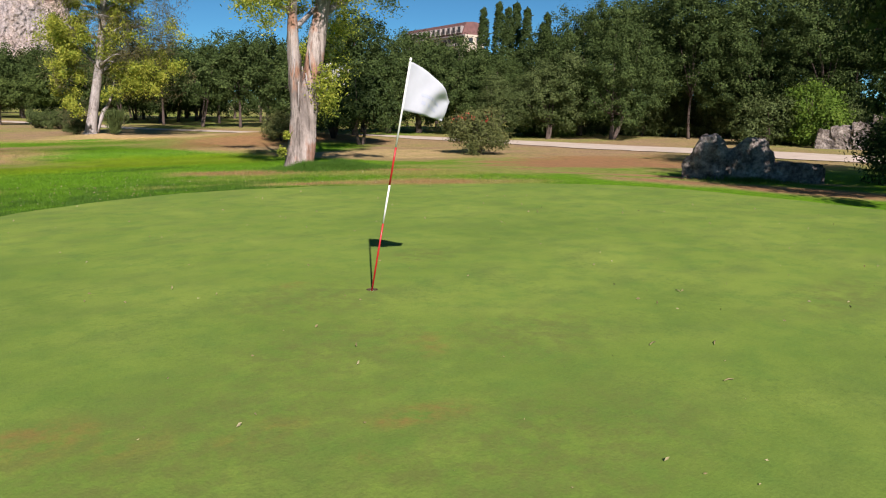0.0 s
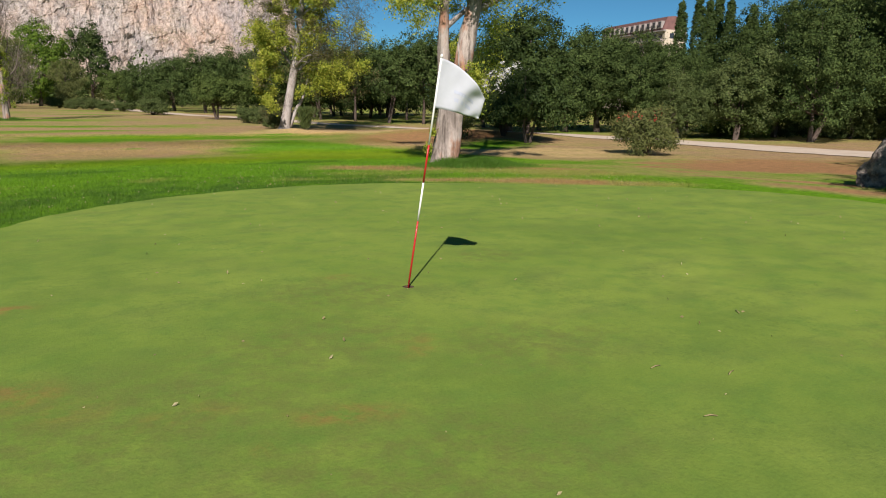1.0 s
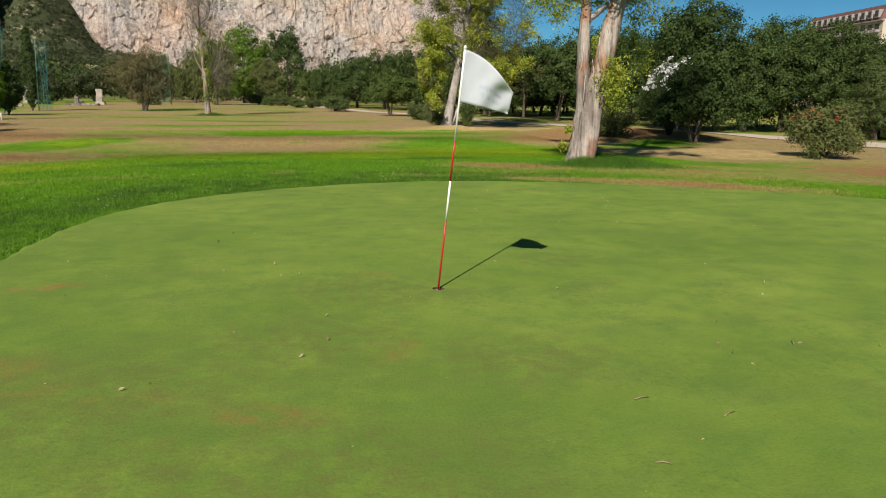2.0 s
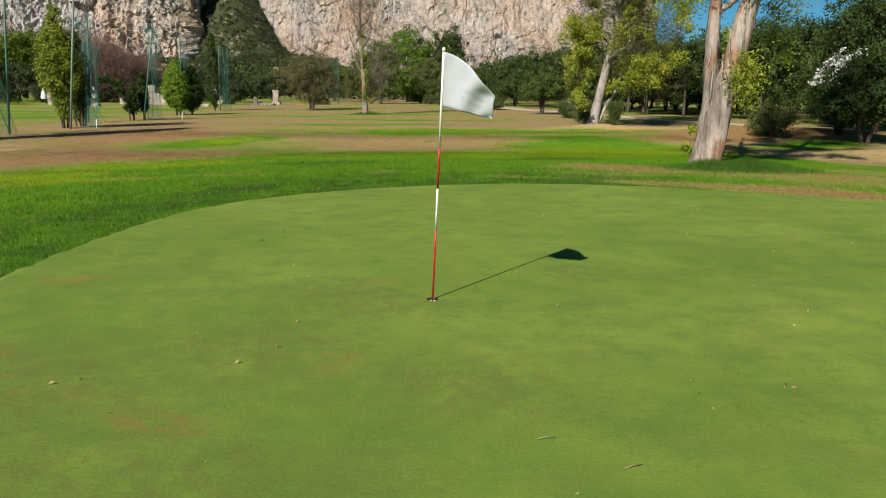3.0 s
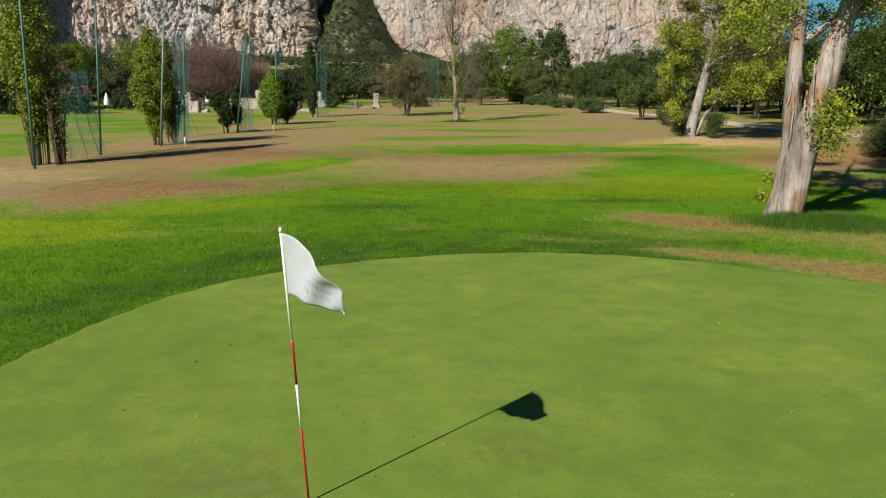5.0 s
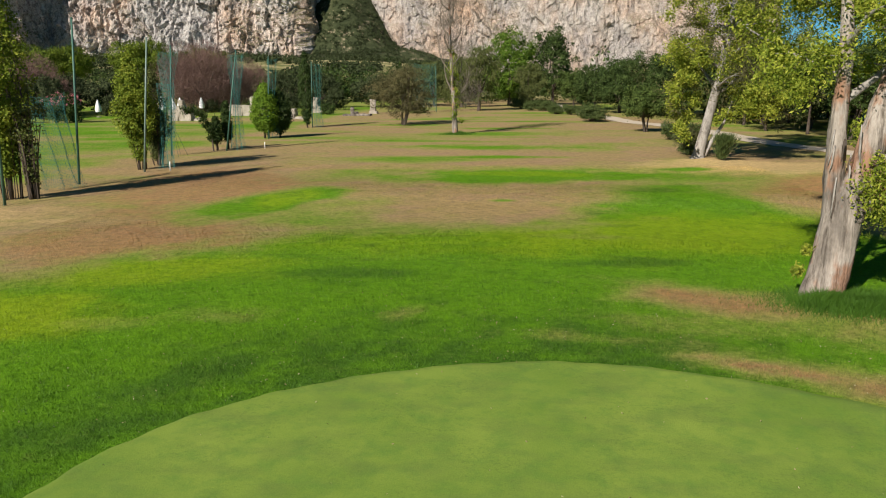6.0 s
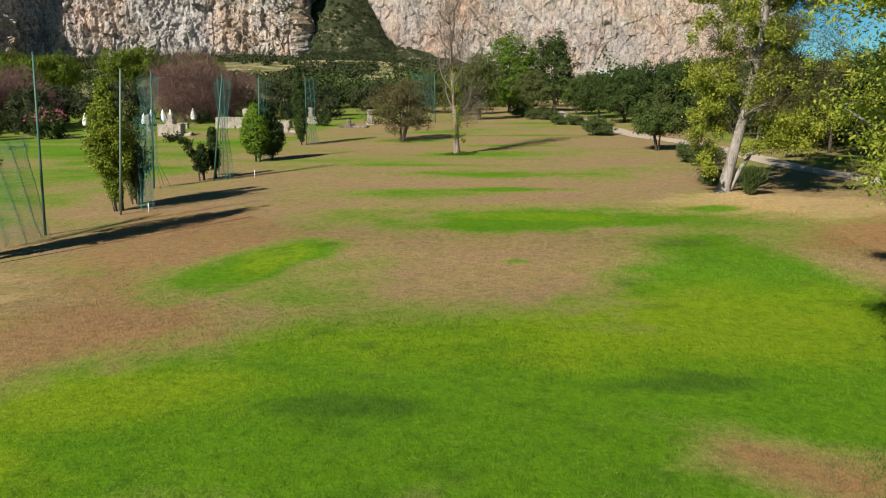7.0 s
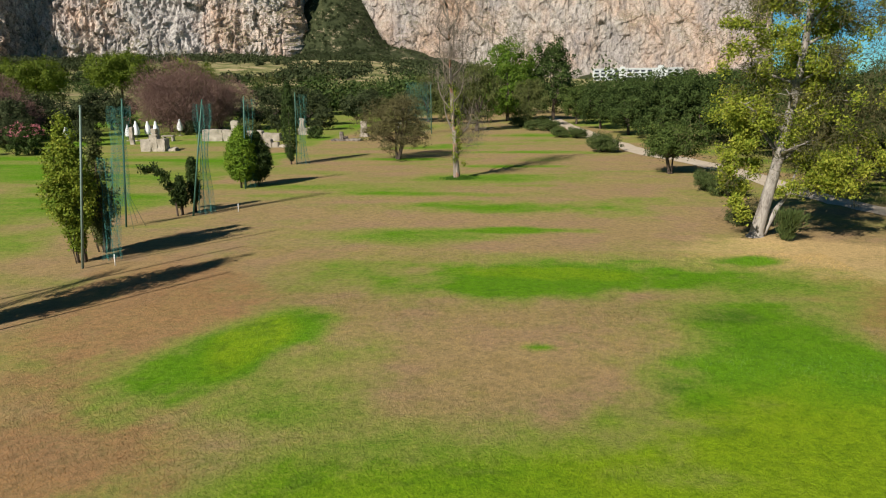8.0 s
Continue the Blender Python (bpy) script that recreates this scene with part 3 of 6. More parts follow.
def axis(lo, hi, step, outer):
    core = np.arange(lo, hi + step / 2, step)
    left, right, s = [], [], step
    a, b = lo, hi
    while a > outer[0] or b < outer[1]:
        s *= 1.25
        a, b = a - s, b + s
        left.append(max(a, outer[0])), right.append(min(b, outer[1]))
    return np.unique(np.concatenate([np.array(left[::-1]), core, np.array(right)]))


def paint_zones(me, x, y):
    """Set the turf zones (lush, dry, bare, yellowing) on a mesh's points."""
    # where the lush turf round the green gives way to the dried-out fairway
    def border(q):
        return np.interp(q, [-40, -22, -16, -12, -9.5, -7.6, -7.2, 0.9, 2.4, 6.3, 9.5, 11.5, 12.5, 14, 18, 26], [10, 11.5, 12.3, 13.3, 14.2, 16.0, 19.6, 20.8, 24.5, 30.4, 29, 19, 13.5, 10, 6.5, 2])

    limit = sum(border(x + o) for o in (-2.4, -1.6, -0.8, 0.0, 0.8, 1.6, 2.4)) / 7
    wob = 5.0 * (fbm(x * 0.42, y * 0.42, 31, 5) - 0.5)
    dry = smooth(y - limit + wob, -2.6, 3.4) * (0.76 + 0.9 * (fbm(x / 6, y / 2.6, 33, 5) - 0.45))
    for args in ((-1.2, 25.6, 4.4, 4.6), (-11.2, 17.8, 3.6, 3.0, 20), (-14, 30, 5.0, 9.0, 25), (2, 42, 7, 3.4), (4, 56, 6, 4), (-9, 45, 6, 4, 30), (-2, 66, 7, 2.5), (9, 48, 4, 7)):
        dry = np.maximum(dry, 0.92 * spot(x, y, *args, soft=0.6, warp=0.5))
    lush = np.zeros_like(x)
    for args in ((-9.4, 24.6, 1.7, 3.7, -22), (-0.4, 33.1, 6.4, 2.4, 4), (-2.2, 48.9, 5.6, 1.8), (-8.0, 54.2, 5.0, 0.8), (-6.5, 62.3, 2.6, 1.3), (-2.0, 58.0, 3.0, 0.6),
                 (-0.3, 25.8, 0.5, 0.28), (-14, 76, 6, 1.3), (-3, 70, 5, 1.0), (-2, 82, 7, 1.2), (-5, 92, 8, 1.2), (-4, 104, 9, 1.6), (13.2, 13.0, 4.5, 1.4, 25), (8.6, 36.6, 1.4, 0.8),
                 (16.5, 25.5, 3.5, 1.6, 40), (-12, 88, 6, 2), (-1.5, 42.4, 3.2, 0.8)):
        lush = np.maximum(lush, (0.92 if args[1] < 45 else 0.74) * spot(x, y, *args, soft=0.7 if args[1] < 45 else 1.1, warp=0.55 if args[1] < 45 else 0.7))
    lush = np.maximum(lush, 0.24 * smooth(fbm(x / 13, y / 3.4, 47, 4), 0.46, 0.68) * smooth(y, 36, 46))
    for args in ((-6.6, 23.0, 1.8, 2.8, -20), (-6, 41, 4.5, 1.6), (-7.5, 33, 3, 2.5), (7.5, 31.5, 4, 3.5), (-3.5, 62, 5.5, 3.2)):
        lush = np.maximum(lush, 0.5 * spot(x, y, *args, soft=0.7))
    lawn = 0.60 * smooth(-x - 22.5 - 0.05 * (y - 30) + 3 * (fbm(x / 5, y / 5, 41) - 0.5), 0, 2.5) * smooth(y, 20, 30) * np.clip(0.75 + 1.1 * (fbm(x / 7, y / 3.5, 43, 3) - 0.45), 0, 1)
    lawn = lawn * (1 - 0.75 * spot(x, y, -42, 86, 15, 8))
    track = np.interp(y, [0, 13, 29, 44, 56, 74, 93, 122], [35, 33, 30, 24, 20, 16.5, 11, 7])
    beyond = smooth(x - track, 0.0, 1.5) * smooth(y, 22, 30) * 0.30
    dry = np.clip(dry - np.maximum(np.maximum(lush, lawn), beyond), 0, 1)
    bare = np.zeros_like(x)
    for args in ((4.5, 12.0, 1.9, 1.0, -30), (6.8, 7.3, 2.6, 0.75, -32), (5.0, 8.2, 1.9, 0.3, -20), (8.8, 10.6, 3.0, 0.6, -28), (12.4, 1.6, 0.8, 4.2, 10), (19.0, 11.0, 6.4, 4.0, 10), (13.2, 4.8, 3.4, 0.5, -62)):
        bare = np.maximum(bare, (0.82 if args[0] < 11 else 1.0) * spot(x, y, *args, soft=0.75, warp=0.6))
    for args in ((-4.8, 10.0, 1.0, 0.5), (-1.2, 10.4, 0.6, 0.35, 60), (-6.6, 9.3, 1.1, 0.4), (2.6, 18.8, 1.3, 0.5), (4.2, 10.2, 1.8, 0.6, -10), (2.2, 9.3, 1.4, 0.3, -6)):
        bare = np.maximum(bare, 0.26 * spot(x, y, *args, soft=0.6))
    for args in ((9.4, 9.2, 4.6, 1.7, -28), (13.0, 8.6, 3.6, 2.6, -40), (11.6, 11.4, 2.6, 1.4, -20)):
        bare = np.maximum(bare, 0.50 * spot(x, y, *args, soft=0.8, warp=0.7))
    dry = np.maximum(dry, bare)
    red = np.maximum(spot(x, y, 19.0, 11.0, 6.6, 4.2, 10), np.maximum(0.85 * bare, 0.62 * spot(x, y, -13.5, 27, 4.5, 9, 25)))
    red = np.maximum(red, np.maximum(1.0 * spot(x, y, 16, 32.5, 7.5, 6), 0.62 * spot(x, y, -11.2, 17.5, 4.2, 3.6)))
    straw = np.maximum(np.maximum(spot(x, y, 11.5, 37, 6, 4), 0.7 * spot(x, y, 15, 20, 6, 3)), 0.6 * spot(x, y, -24, 20, 9, 3.5))
    yellow = np.maximum(np.maximum(0.68 * spot(x, y, 4.5, 19.5, 6.5, 3.6, 20, 0.6), 0.8 * spot(x, y, -12, 9.6, 6, 2.0)), 0.45 * spot(x, y, -2, 17.5, 6, 2.2, 0, 0.6))
    yellow = np.maximum(yellow, np.maximum(0.6 * spot(x, y, -9.2, 25.5, 1.2, 2.4), 0.5 * spot(x, y, 0.5, 34, 4, 1.0)))
    yellow = np.maximum(yellow, 0.65 * spot(x, y, -8.5, 13.6, 4.0, 1.8, 8, 0.6))
    d = off_green(x, y)
    deep = np.maximum((0.48 + 0.42 * smooth(fbm(x / 0.45, y / 0.35, 63, 3), 0.35, 0.70)) * smooth(5.8 - d - 2.2 * fbm(x, y, 61), 0, 3.6) * smooth(8 - x, 0, 4), 0.7 * spot(x, y, 3.4, 15.2, 2.2, 0.5, 10, 0.6))
    for args in ((1.7, 21.8, 1.0, 0.6), (2.9, 23.4, 0.7, 0.8), (-5.7, 23.5, 0.8, 0.5), (-3.0, 13.5, 2.2, 0.6), (6.0, 29.1, 1.6, 0.8), (3.9, 15.6, 1.4, 0.4, -20)):
        deep = np.maximum(deep, 0.7 * spot(x, y, *args, soft=0.6))
    deep = np.maximum(deep, 0.52 * smooth(fbm(x / 0.7, y / 0.5, 67, 4), 0.50, 0.72) * smooth(fbm(x / 3.0, y / 2.0, 69, 3), 0.40, 0.62))
    wild = smooth(y, 150, 230) + smooth(np.abs(x + 10), 120, 170) + smooth(-y, 60, 120)
    for name, values in (("dry", dry), ("red", red), ("straw", straw), ("yellow", yellow), ("deep", deep), ("wild", np.clip(wild, 0, 1))):
        a = me.attributes.new(name, "FLOAT", "POINT")
        a.data.foreach_set("value", values.astype(np.float32))


def build_ground():
    xs, ys = axis(-34, 32, 0.3, (-1600, 1600)), axis(-12, 84, 0.3, (-1400, 1700))
    gx, gy = np.meshgrid(xs, ys)
    x, y = gx.ravel(), gy.ravel()
    z = ground_heights(x, y)
    nx, ny = len(xs), len(ys)
    k = (np.arange(ny - 1)[:, None] * nx + np.arange(nx - 1)[None, :]).ravel()
    faces = np.stack([k, k + 1, k + nx + 1, k + nx], axis=1)
    inside = off_green(x, y) < -0.35
    faces = faces[~inside[faces].all(axis=1)]
    me = mesh_from("ground", np.stack([x, y, z], axis=1), faces, TURF, True)
    paint_zones(me, x, y)
    return tagged(new("ground", me), "mown turf, lush green with dry brown bare patches", "ground", kind="structure")


def build_green():
    """The putting green: a close-mown sheet round the cup, with a rolled edge."""
    na = 360
    fr = np.concatenate([[0.0], np.linspace(0.02, 1, 150) ** 1.1])
    ang = np.arange(na) * math.tau / na - math.pi
    reach = green_radius(ang)
    r = 0.054 + fr[:, None] * (reach[None, :] - 0.054)
    x, y = r * np.cos(ang)[None, :], r * np.sin(ang)[None, :]
    z = 0.012 * (fbm(x / 3, y / 3, 5, 2) - 0.5) * smooth(r, 0.2, 1.5) - 0.02 * smooth(fr, 0.985, 1.0)[:, None]
    k = len(fr)
    i, j = np.meshgrid(np.arange(k - 1), np.arange(na), indexing="ij")
    faces = np.stack([i * na + j, (i + 1) * na + j, (i + 1) * na + (j + 1) % na, i * na + (j + 1) % na], axis=-1).reshape(-1, 4)
    me = mesh_from("putting_green", np.stack([x, y, z + 0 * x], axis=-1).reshape(-1, 3), faces, PUTTING, True)
    x, y = x.ravel(), y.ravel()
    worn = np.zeros_like(x)
    for args in ((-1.48, -2.42, 0.30, 0.10, -15), (-2.0, -2.6, 0.06, 0.05), (-0.58, -1.4, 0.16, 0.10), (-3.2, -1.4, 0.30, 0.22), (-2.35, -2.06, 0.22, 0.09), (-2.85, -1.75, 0.22, 0.16),
                 (-0.62, -1.62, 0.22, 0.10, 30), (-2.2, -2.05, 0.2, 0.1), (-0.5, 0.62, 0.16, 0.12), (-3.4, 0.6, 0.3, 0.12)):
        worn = np.maximum(worn, (1.0 if args[2] == 0.30 else 0.6) * spot(x, y, *args, soft=0.5, warp=0.2))
    thin = np.zeros_like(x)
    for args in ((-0.45, 0.1, 0.75, 0.55), (-0.36, -0.28, 0.32, 0.14), (-2.7, -1.9, 1.2, 0.7), (-1.3, -1.2, 0.8, 0.5), (0.2, -1.8, 0.7, 0.5), (3.2, -3.0, 1.0, 0.4), (-1.5, -3.2, 1.2, 0.6), (1.4, 0.9, 0.4, 0.3)):
        thin = np.maximum(thin, spot(x, y, *args, soft=0.7))
    # broad, soft-edged zones of darker green
    dark_zone = np.zeros_like(x)
    for args in ((-2.6, -2.6, 3.4, 2.2, 20), (0.6, -4.2, 2.2, 1.0, -10), (-3.2, 1.2, 1.2, 2.0), (3.6, 1.5, 1.6, 0.9, 30), (1.8, -2.2, 1.0, 0.6)):
        dark_zone = np.maximum(dark_zone, spot(x, y, *args, soft=0.8, warp=0.7))
    for name, values in (("worn", worn), ("thin", thin), ("dark_zone", dark_zone)):
        a = me.attributes.new(name, "FLOAT", "POINT")
        a.data.foreach_set("value", values.astype(np.float32))
    return tagged(new("putting_green", me), "smooth close-mown putting green with worn spots", "putting green", kind="structure")


GROUND = build_ground()
GREEN = build_green()

TRACK = [(33.5, 0, 5.5), (31.5, 6, 5.5), (30.8, 13, 5.2), (29.5, 20, 4.6), (27.6, 28, 3.8), (25.2, 35, 3.2), (22, 42, 2.6), (19.2, 48, 2.2), (17.3, 54, 2.1), (15.8, 64, 2.4), (13.6, 73, 2.4), (10.4, 81, 2.4),
         (8.4, 92, 2.4), (6.4, 105, 2.4), (4.2, 122, 2.4), (2, 145, 2.4)]


def build_track():
    line = curve_points([(a, b, w) for a, b, w in TRACK], 8)
    verts, faces = [], []
    for k, p in enumerate(line):
        q, r = line[min(k + 1, len(line) - 1)], line[max(k - 1, 0)]
        d = Vector((q.x - r.x, q.y - r.y, 0)).normalized()
        side = Vector((d.y, -d.x, 0))
        for j in range(5):
            s = (j - 2) / 2 * p.z / 2
            ragged = 0.22 * (float(vnoise(k * 0.9 + j, j * 3.1, 77)) - 0.5) * (j in (0, 4)) * 2
            c = Vector((p.x, p.y, 0)) + side * (s + ragged)
            verts.append((c.x, c.y, ground_height(c.x, c.y) + (0.03 if j in (0, 4) else 0.06)))
        if k:
            for j in range(4):
                a = (k - 1) * 5 + j
                faces.append((a, a + 1, a + 6, a + 5))
    me = mesh_from("gravel_track", verts, faces, GRAVEL, True)
    return tagged(new("road_gravel", me), "pale gravel service track beside the fairway", "track", kind="structure")


build_track()


# ---------------------------------------------------------------- mountain
def facets(u, v, seed):
    """Broken rock: flat tilted pieces over jittered cells, about -1 to 1."""
    iu, iv = np.floor(u), np.floor(v)
    best, value = np.full(u.shape, 1e9), np.zeros(u.shape)
    for a in (-1, 0, 1):
        for b in (-1, 0, 1):
            cu, cv = iu + a, iv + b
            du, dv = u - cu - lattice(cu, cv, seed), v - cv - lattice(cu, cv, seed + 1)
            d = du * du + dv * dv
            here = (lattice(cu, cv, seed + 2) - 0.5) + 1.5 * du * (lattice(cu, cv, seed + 3) - 0.5) + 1.5 * dv * (lattice(cu, cv, seed + 4) - 0.5)
            near = d < best
            best, value = np.where(near, d, best), np.where(near, here, value)
    return value * 1.4


def rock_wall(name, plan, height, label, seed, nu, nz, rugged=1.0, material=None, bulge=40):
    """A sheer rock face along a line on the map, with buttresses, cracks and ledges."""
    line = curve_points([(a, b, 0) for a, b in plan], 24)
    run = [0.0]
    for a, b in zip(line, line[1:]):
        run.append(run[-1] + (b - a).length)
    u = np.linspace(0, run[-1], nu)
    px, py = np.interp(u, run, [p.x for p in line]), np.interp(u, run, [p.y for p in line])
    tx, ty = np.gradient(px), np.gradient(py)
    n = np.hypot(tx, ty)
    ox, oy = ty / n, -tx / n
    h = np.linspace(0, 1, nz) ** 0.9 * height
    U, Hh = np.meshgrid(u, h)
    ridge = 1 - np.abs(2 * fbm(U / 85 + 0.5 * fbm(U / 30, Hh / 40, seed + 3), Hh / 120, seed, 3) - 1)
    small = 1 - np.abs(2 * fbm(U / 14 + 0.6 * fbm(U / 20, Hh / 20, seed + 4), Hh / 44, seed + 9, 4) - 1)
    fine = fbm((U + 0.25 * Hh) / 12, Hh / 15, seed + 15, 5)
    slant = 1 - np.abs(2 * fbm((U + 0.7 * Hh) / 34, (Hh - 0.5 * U) / 75, seed + 40, 4) - 1)
    upright = 1 - np.abs(2 * fbm(U / 22 + 0.5 * fbm(U / 18, Hh / 25, seed + 44, 3), Hh / 150, seed + 43, 4) - 1)
    bent = U + 0.22 * Hh + 14 * fbm(U / 30, Hh / 30, seed + 50, 3)
    cleft = 7 * smooth(slant, 0.90, 1.0) + 5 * smooth(upright, 0.90, 1.0)
    ledge = fbm(U / 80, Hh / 13, seed + 23, 3)
    end = 0.45 + 0.55 * smooth(np.minimum(u, run[-1] - u), 60, 330)
    out = (bulge * ridge + (1.0 * small + 5.0 * fine + 3 * ledge - 0.7 * cleft + 4.2 * facets(bent / 21, (Hh + 5 * fine) / 30, seed + 60) + 3.2 * facets(bent / 8.5, (Hh - 0.3 * U) / 12, seed + 70) + 1.9 * facets(U / 3.6, Hh / 5, seed + 80)) * rugged) * end[None, :] - 0.10 * Hh + 12 * smooth(14 - Hh, 0, 14)
    top = Hh + 10 * (fbm(U / 40, 0 * U, seed + 30) - 0.5) * (Hh / height)
    x, y, z = px[None, :] + ox[None, :] * out, py[None, :] + oy[None, :] * out, top + 2
    i, j = np.meshgrid(np.arange(nz - 1), np.arange(nu - 1), indexing="ij")
    k = (i * nu + j).ravel()
    faces = np.stack([k, k + 1, k + nu + 1, k + nu], axis=1)
    me = mesh_from(name, np.stack([x, y, z], axis=-1).reshape(-1, 3), faces, material or LIMESTONE)
    return tagged(new(name, me), label, "cliff", kind="structure")


rock_wall("backdrop_cliff_west", [(-1250, 560), (-900, 660), (-700, 700), (-625, 738), (-592, 828), (-450, 858), (-322, 872), (-296, 892), (-300, 980), (-340, 1100)], 260, "sheer grey limestone cliff with ochre stains", 101, 900, 180, 0.9, GREY_LIMESTONE, 30)
rock_wall("backdrop_cliff_east", [(-300, 1150), (-280, 1040), (-245, 960), (-180, 930), (0, 915), (150, 905), (232, 900), (262, 935), (275, 1040), (280, 1150)], 260, "sheer pale limestone cliff with ochre stains", 211, 640, 180, 0.46, None, 20)


def talus_height(x, y):
    base = ground_heights(x, np.full_like(np.asarray(x, float), 760.0))
    ravine = smooth(-180 - x, 0, 70) * smooth(x + 360, 0, 60)
    apron = smooth(-60 - x, 0, 110) * smooth(x + 300, 0, 40)
    rise = np.clip(y - 790, 0, None)
    return base - 2 + rise * (0.02 + 0.14 * apron) + np.clip(y - 850, 0, None) * 0.95 * ravine + (11 * (fbm(x / 26, y / 26, 55, 4) - 0.5) + 26 * (fbm(x / 70, y / 90, 58, 3) - 0.5)) * smooth(rise, 10, 60)


def build_talus():
    gx, gy = np.meshgrid(np.linspace(-420, 330, 150), np.linspace(760, 1150, 80))
    x, y = gx.ravel(), gy.ravel()
    k = (np.arange(79)[:, None] * 150 + np.arange(149)[None, :]).ravel()
    me = mesh_from("backdrop_scree", np.stack([x, y, talus_height(x, y)], axis=1), np.stack([k, k + 1, k + 151, k + 150], axis=1),
                   rough_material("scree_scrub", ((0.42, (0.028, 0.037, 0.015)), (0.55, (0.048, 0.057, 0.024)), (0.63, (0.32, 0.26, 0.18))), 0.06, relief=0.8, depth=1.5), True)
    return tagged(new("backdrop_scree", me), "scrub-covered scree slope below the cliffs", "hillside", kind="structure")


build_talus()


def scattered_woods(name, label, places, leaves, material, seed, leaf=(1.2, 0.9)):
    """Far trees that nobody could count, as one object: (x, y, z, width, height) each."""
    rng = np.random.default_rng(seed)
    P = np.array(places, float)
    n = len(P)
    sub = 4
    cx = P[:, None, :3] + rng.normal(0, 0.24, (n, sub, 3)) * P[:, None, [3, 3, 4]] * np.array([1, 1, 0.55])
    cx[:, :, 2] += P[:, None, 4] * 0.55
    d = rng.normal(0, 1, (n, sub, leaves // sub, 3))
    d /= np.linalg.norm(d, axis=-1)[..., None]
    rad = (P[:, None, None, [3, 3, 4]] * np.array([0.30, 0.30, 0.36])) * rng.uniform(0.75, 1.08, (n, sub, leaves // sub, 1))
    pts = (cx[:, :, None, :] + d * rad).reshape(-1, 3)
    me = leaf_mesh(name, pts, d.reshape(-1, 3) + np.array([0, 0, 0.2]), leaf[0], leaf[1], material, seed, 0.5)
    return tagged(new(name, me), label, "trees", kind="stuff")


def far_places(seed, n, ylo, yhi, spread, width, height, keep=0.45):
    rng = np.random.default_rng(seed)
    out = []
    while len(out) < n:
        y = ylo + (yhi - ylo) * rng.random() ** 1.25
        x = rng.uniform(-0.92 * y - 20, spread * y + 40)
        if x > 0.02 * y - 8 and y > 250 or x < -58 and y < 235:
            continue
        if float(fbm(x / 45, y / 60, 91, 3)) < keep:
            continue
        s = rng.uniform(0.65, 1.3)
        out.append((x, y, ground_height(x, y), width * s, height * s * rng.uniform(0.8, 1.15)))
    return out


scattered_woods("woodland", "dark evergreen woodland at the foot of the mountain", far_places(1, 270, 160, 420, 0.28, 8.0, 6.5, 0.47), 240, OAK_LEAF, 11, (0.8, 0.55))
scattered_woods("olive_grove", "olive-green trees scattered below the mountain", far_places(2, 230, 160, 420, 0.28, 7.0, 5.5, 0.44), 200, OLIVE_LEAF, 12, (0.75, 0.5))
scattered_woods("far_woodland", "distant woodland below the cliffs", far_places(3, 620, 400, 830, 0.24, 9, 5.0, 0.45), 72, SCRUB_LEAF, 13, (1.7, 1.2))


def scrub_places(seed, n):
    rng = np.random.default_rng(seed)
    out = []
    while len(out) < n:
        x, y = rng.uniform(-330, -60), rng.uniform(790, 1100)
        if rng.random() > math.exp(-((x + 240) / 55.0) ** 2) + 0.06 * (y < 880):
            continue
        out.append((x, y, float(talus_height(np.array([x]), np.array([y]))[0]), rng.uniform(3, 6.5), rng.uniform(2, 4.5)))
    return out


def foot_places(seed, n):
    rng = np.random.default_rng(seed)
    out = []
    for k in range(n):
        u = rng.random()
        x = -960 + 650 * u
        y = float(np.interp(x, [-960, -900, -700, -625, -592, -450, -322], [620, 635, 675, 700, 790, 825, 840])) - 12 - 90 * rng.random() ** 1.5
        out.append((x, y, ground_height(x, y) - 0.5, rng.uniform(7, 14), rng.uniform(5, 11)))
    return out


scattered_woods("foot_woodland", "dark scrub wood along the foot of the grey cliff", foot_places(6, 620), 60, SCRUB_LEAF, 15, (1.7, 1.2))
scattered_woods("mountain_scrub", "dark scrub on the ravine between the cliffs", scrub_places(4, 2500), 36, SCRUB_LEAF, 14, (1.15, 0.8))


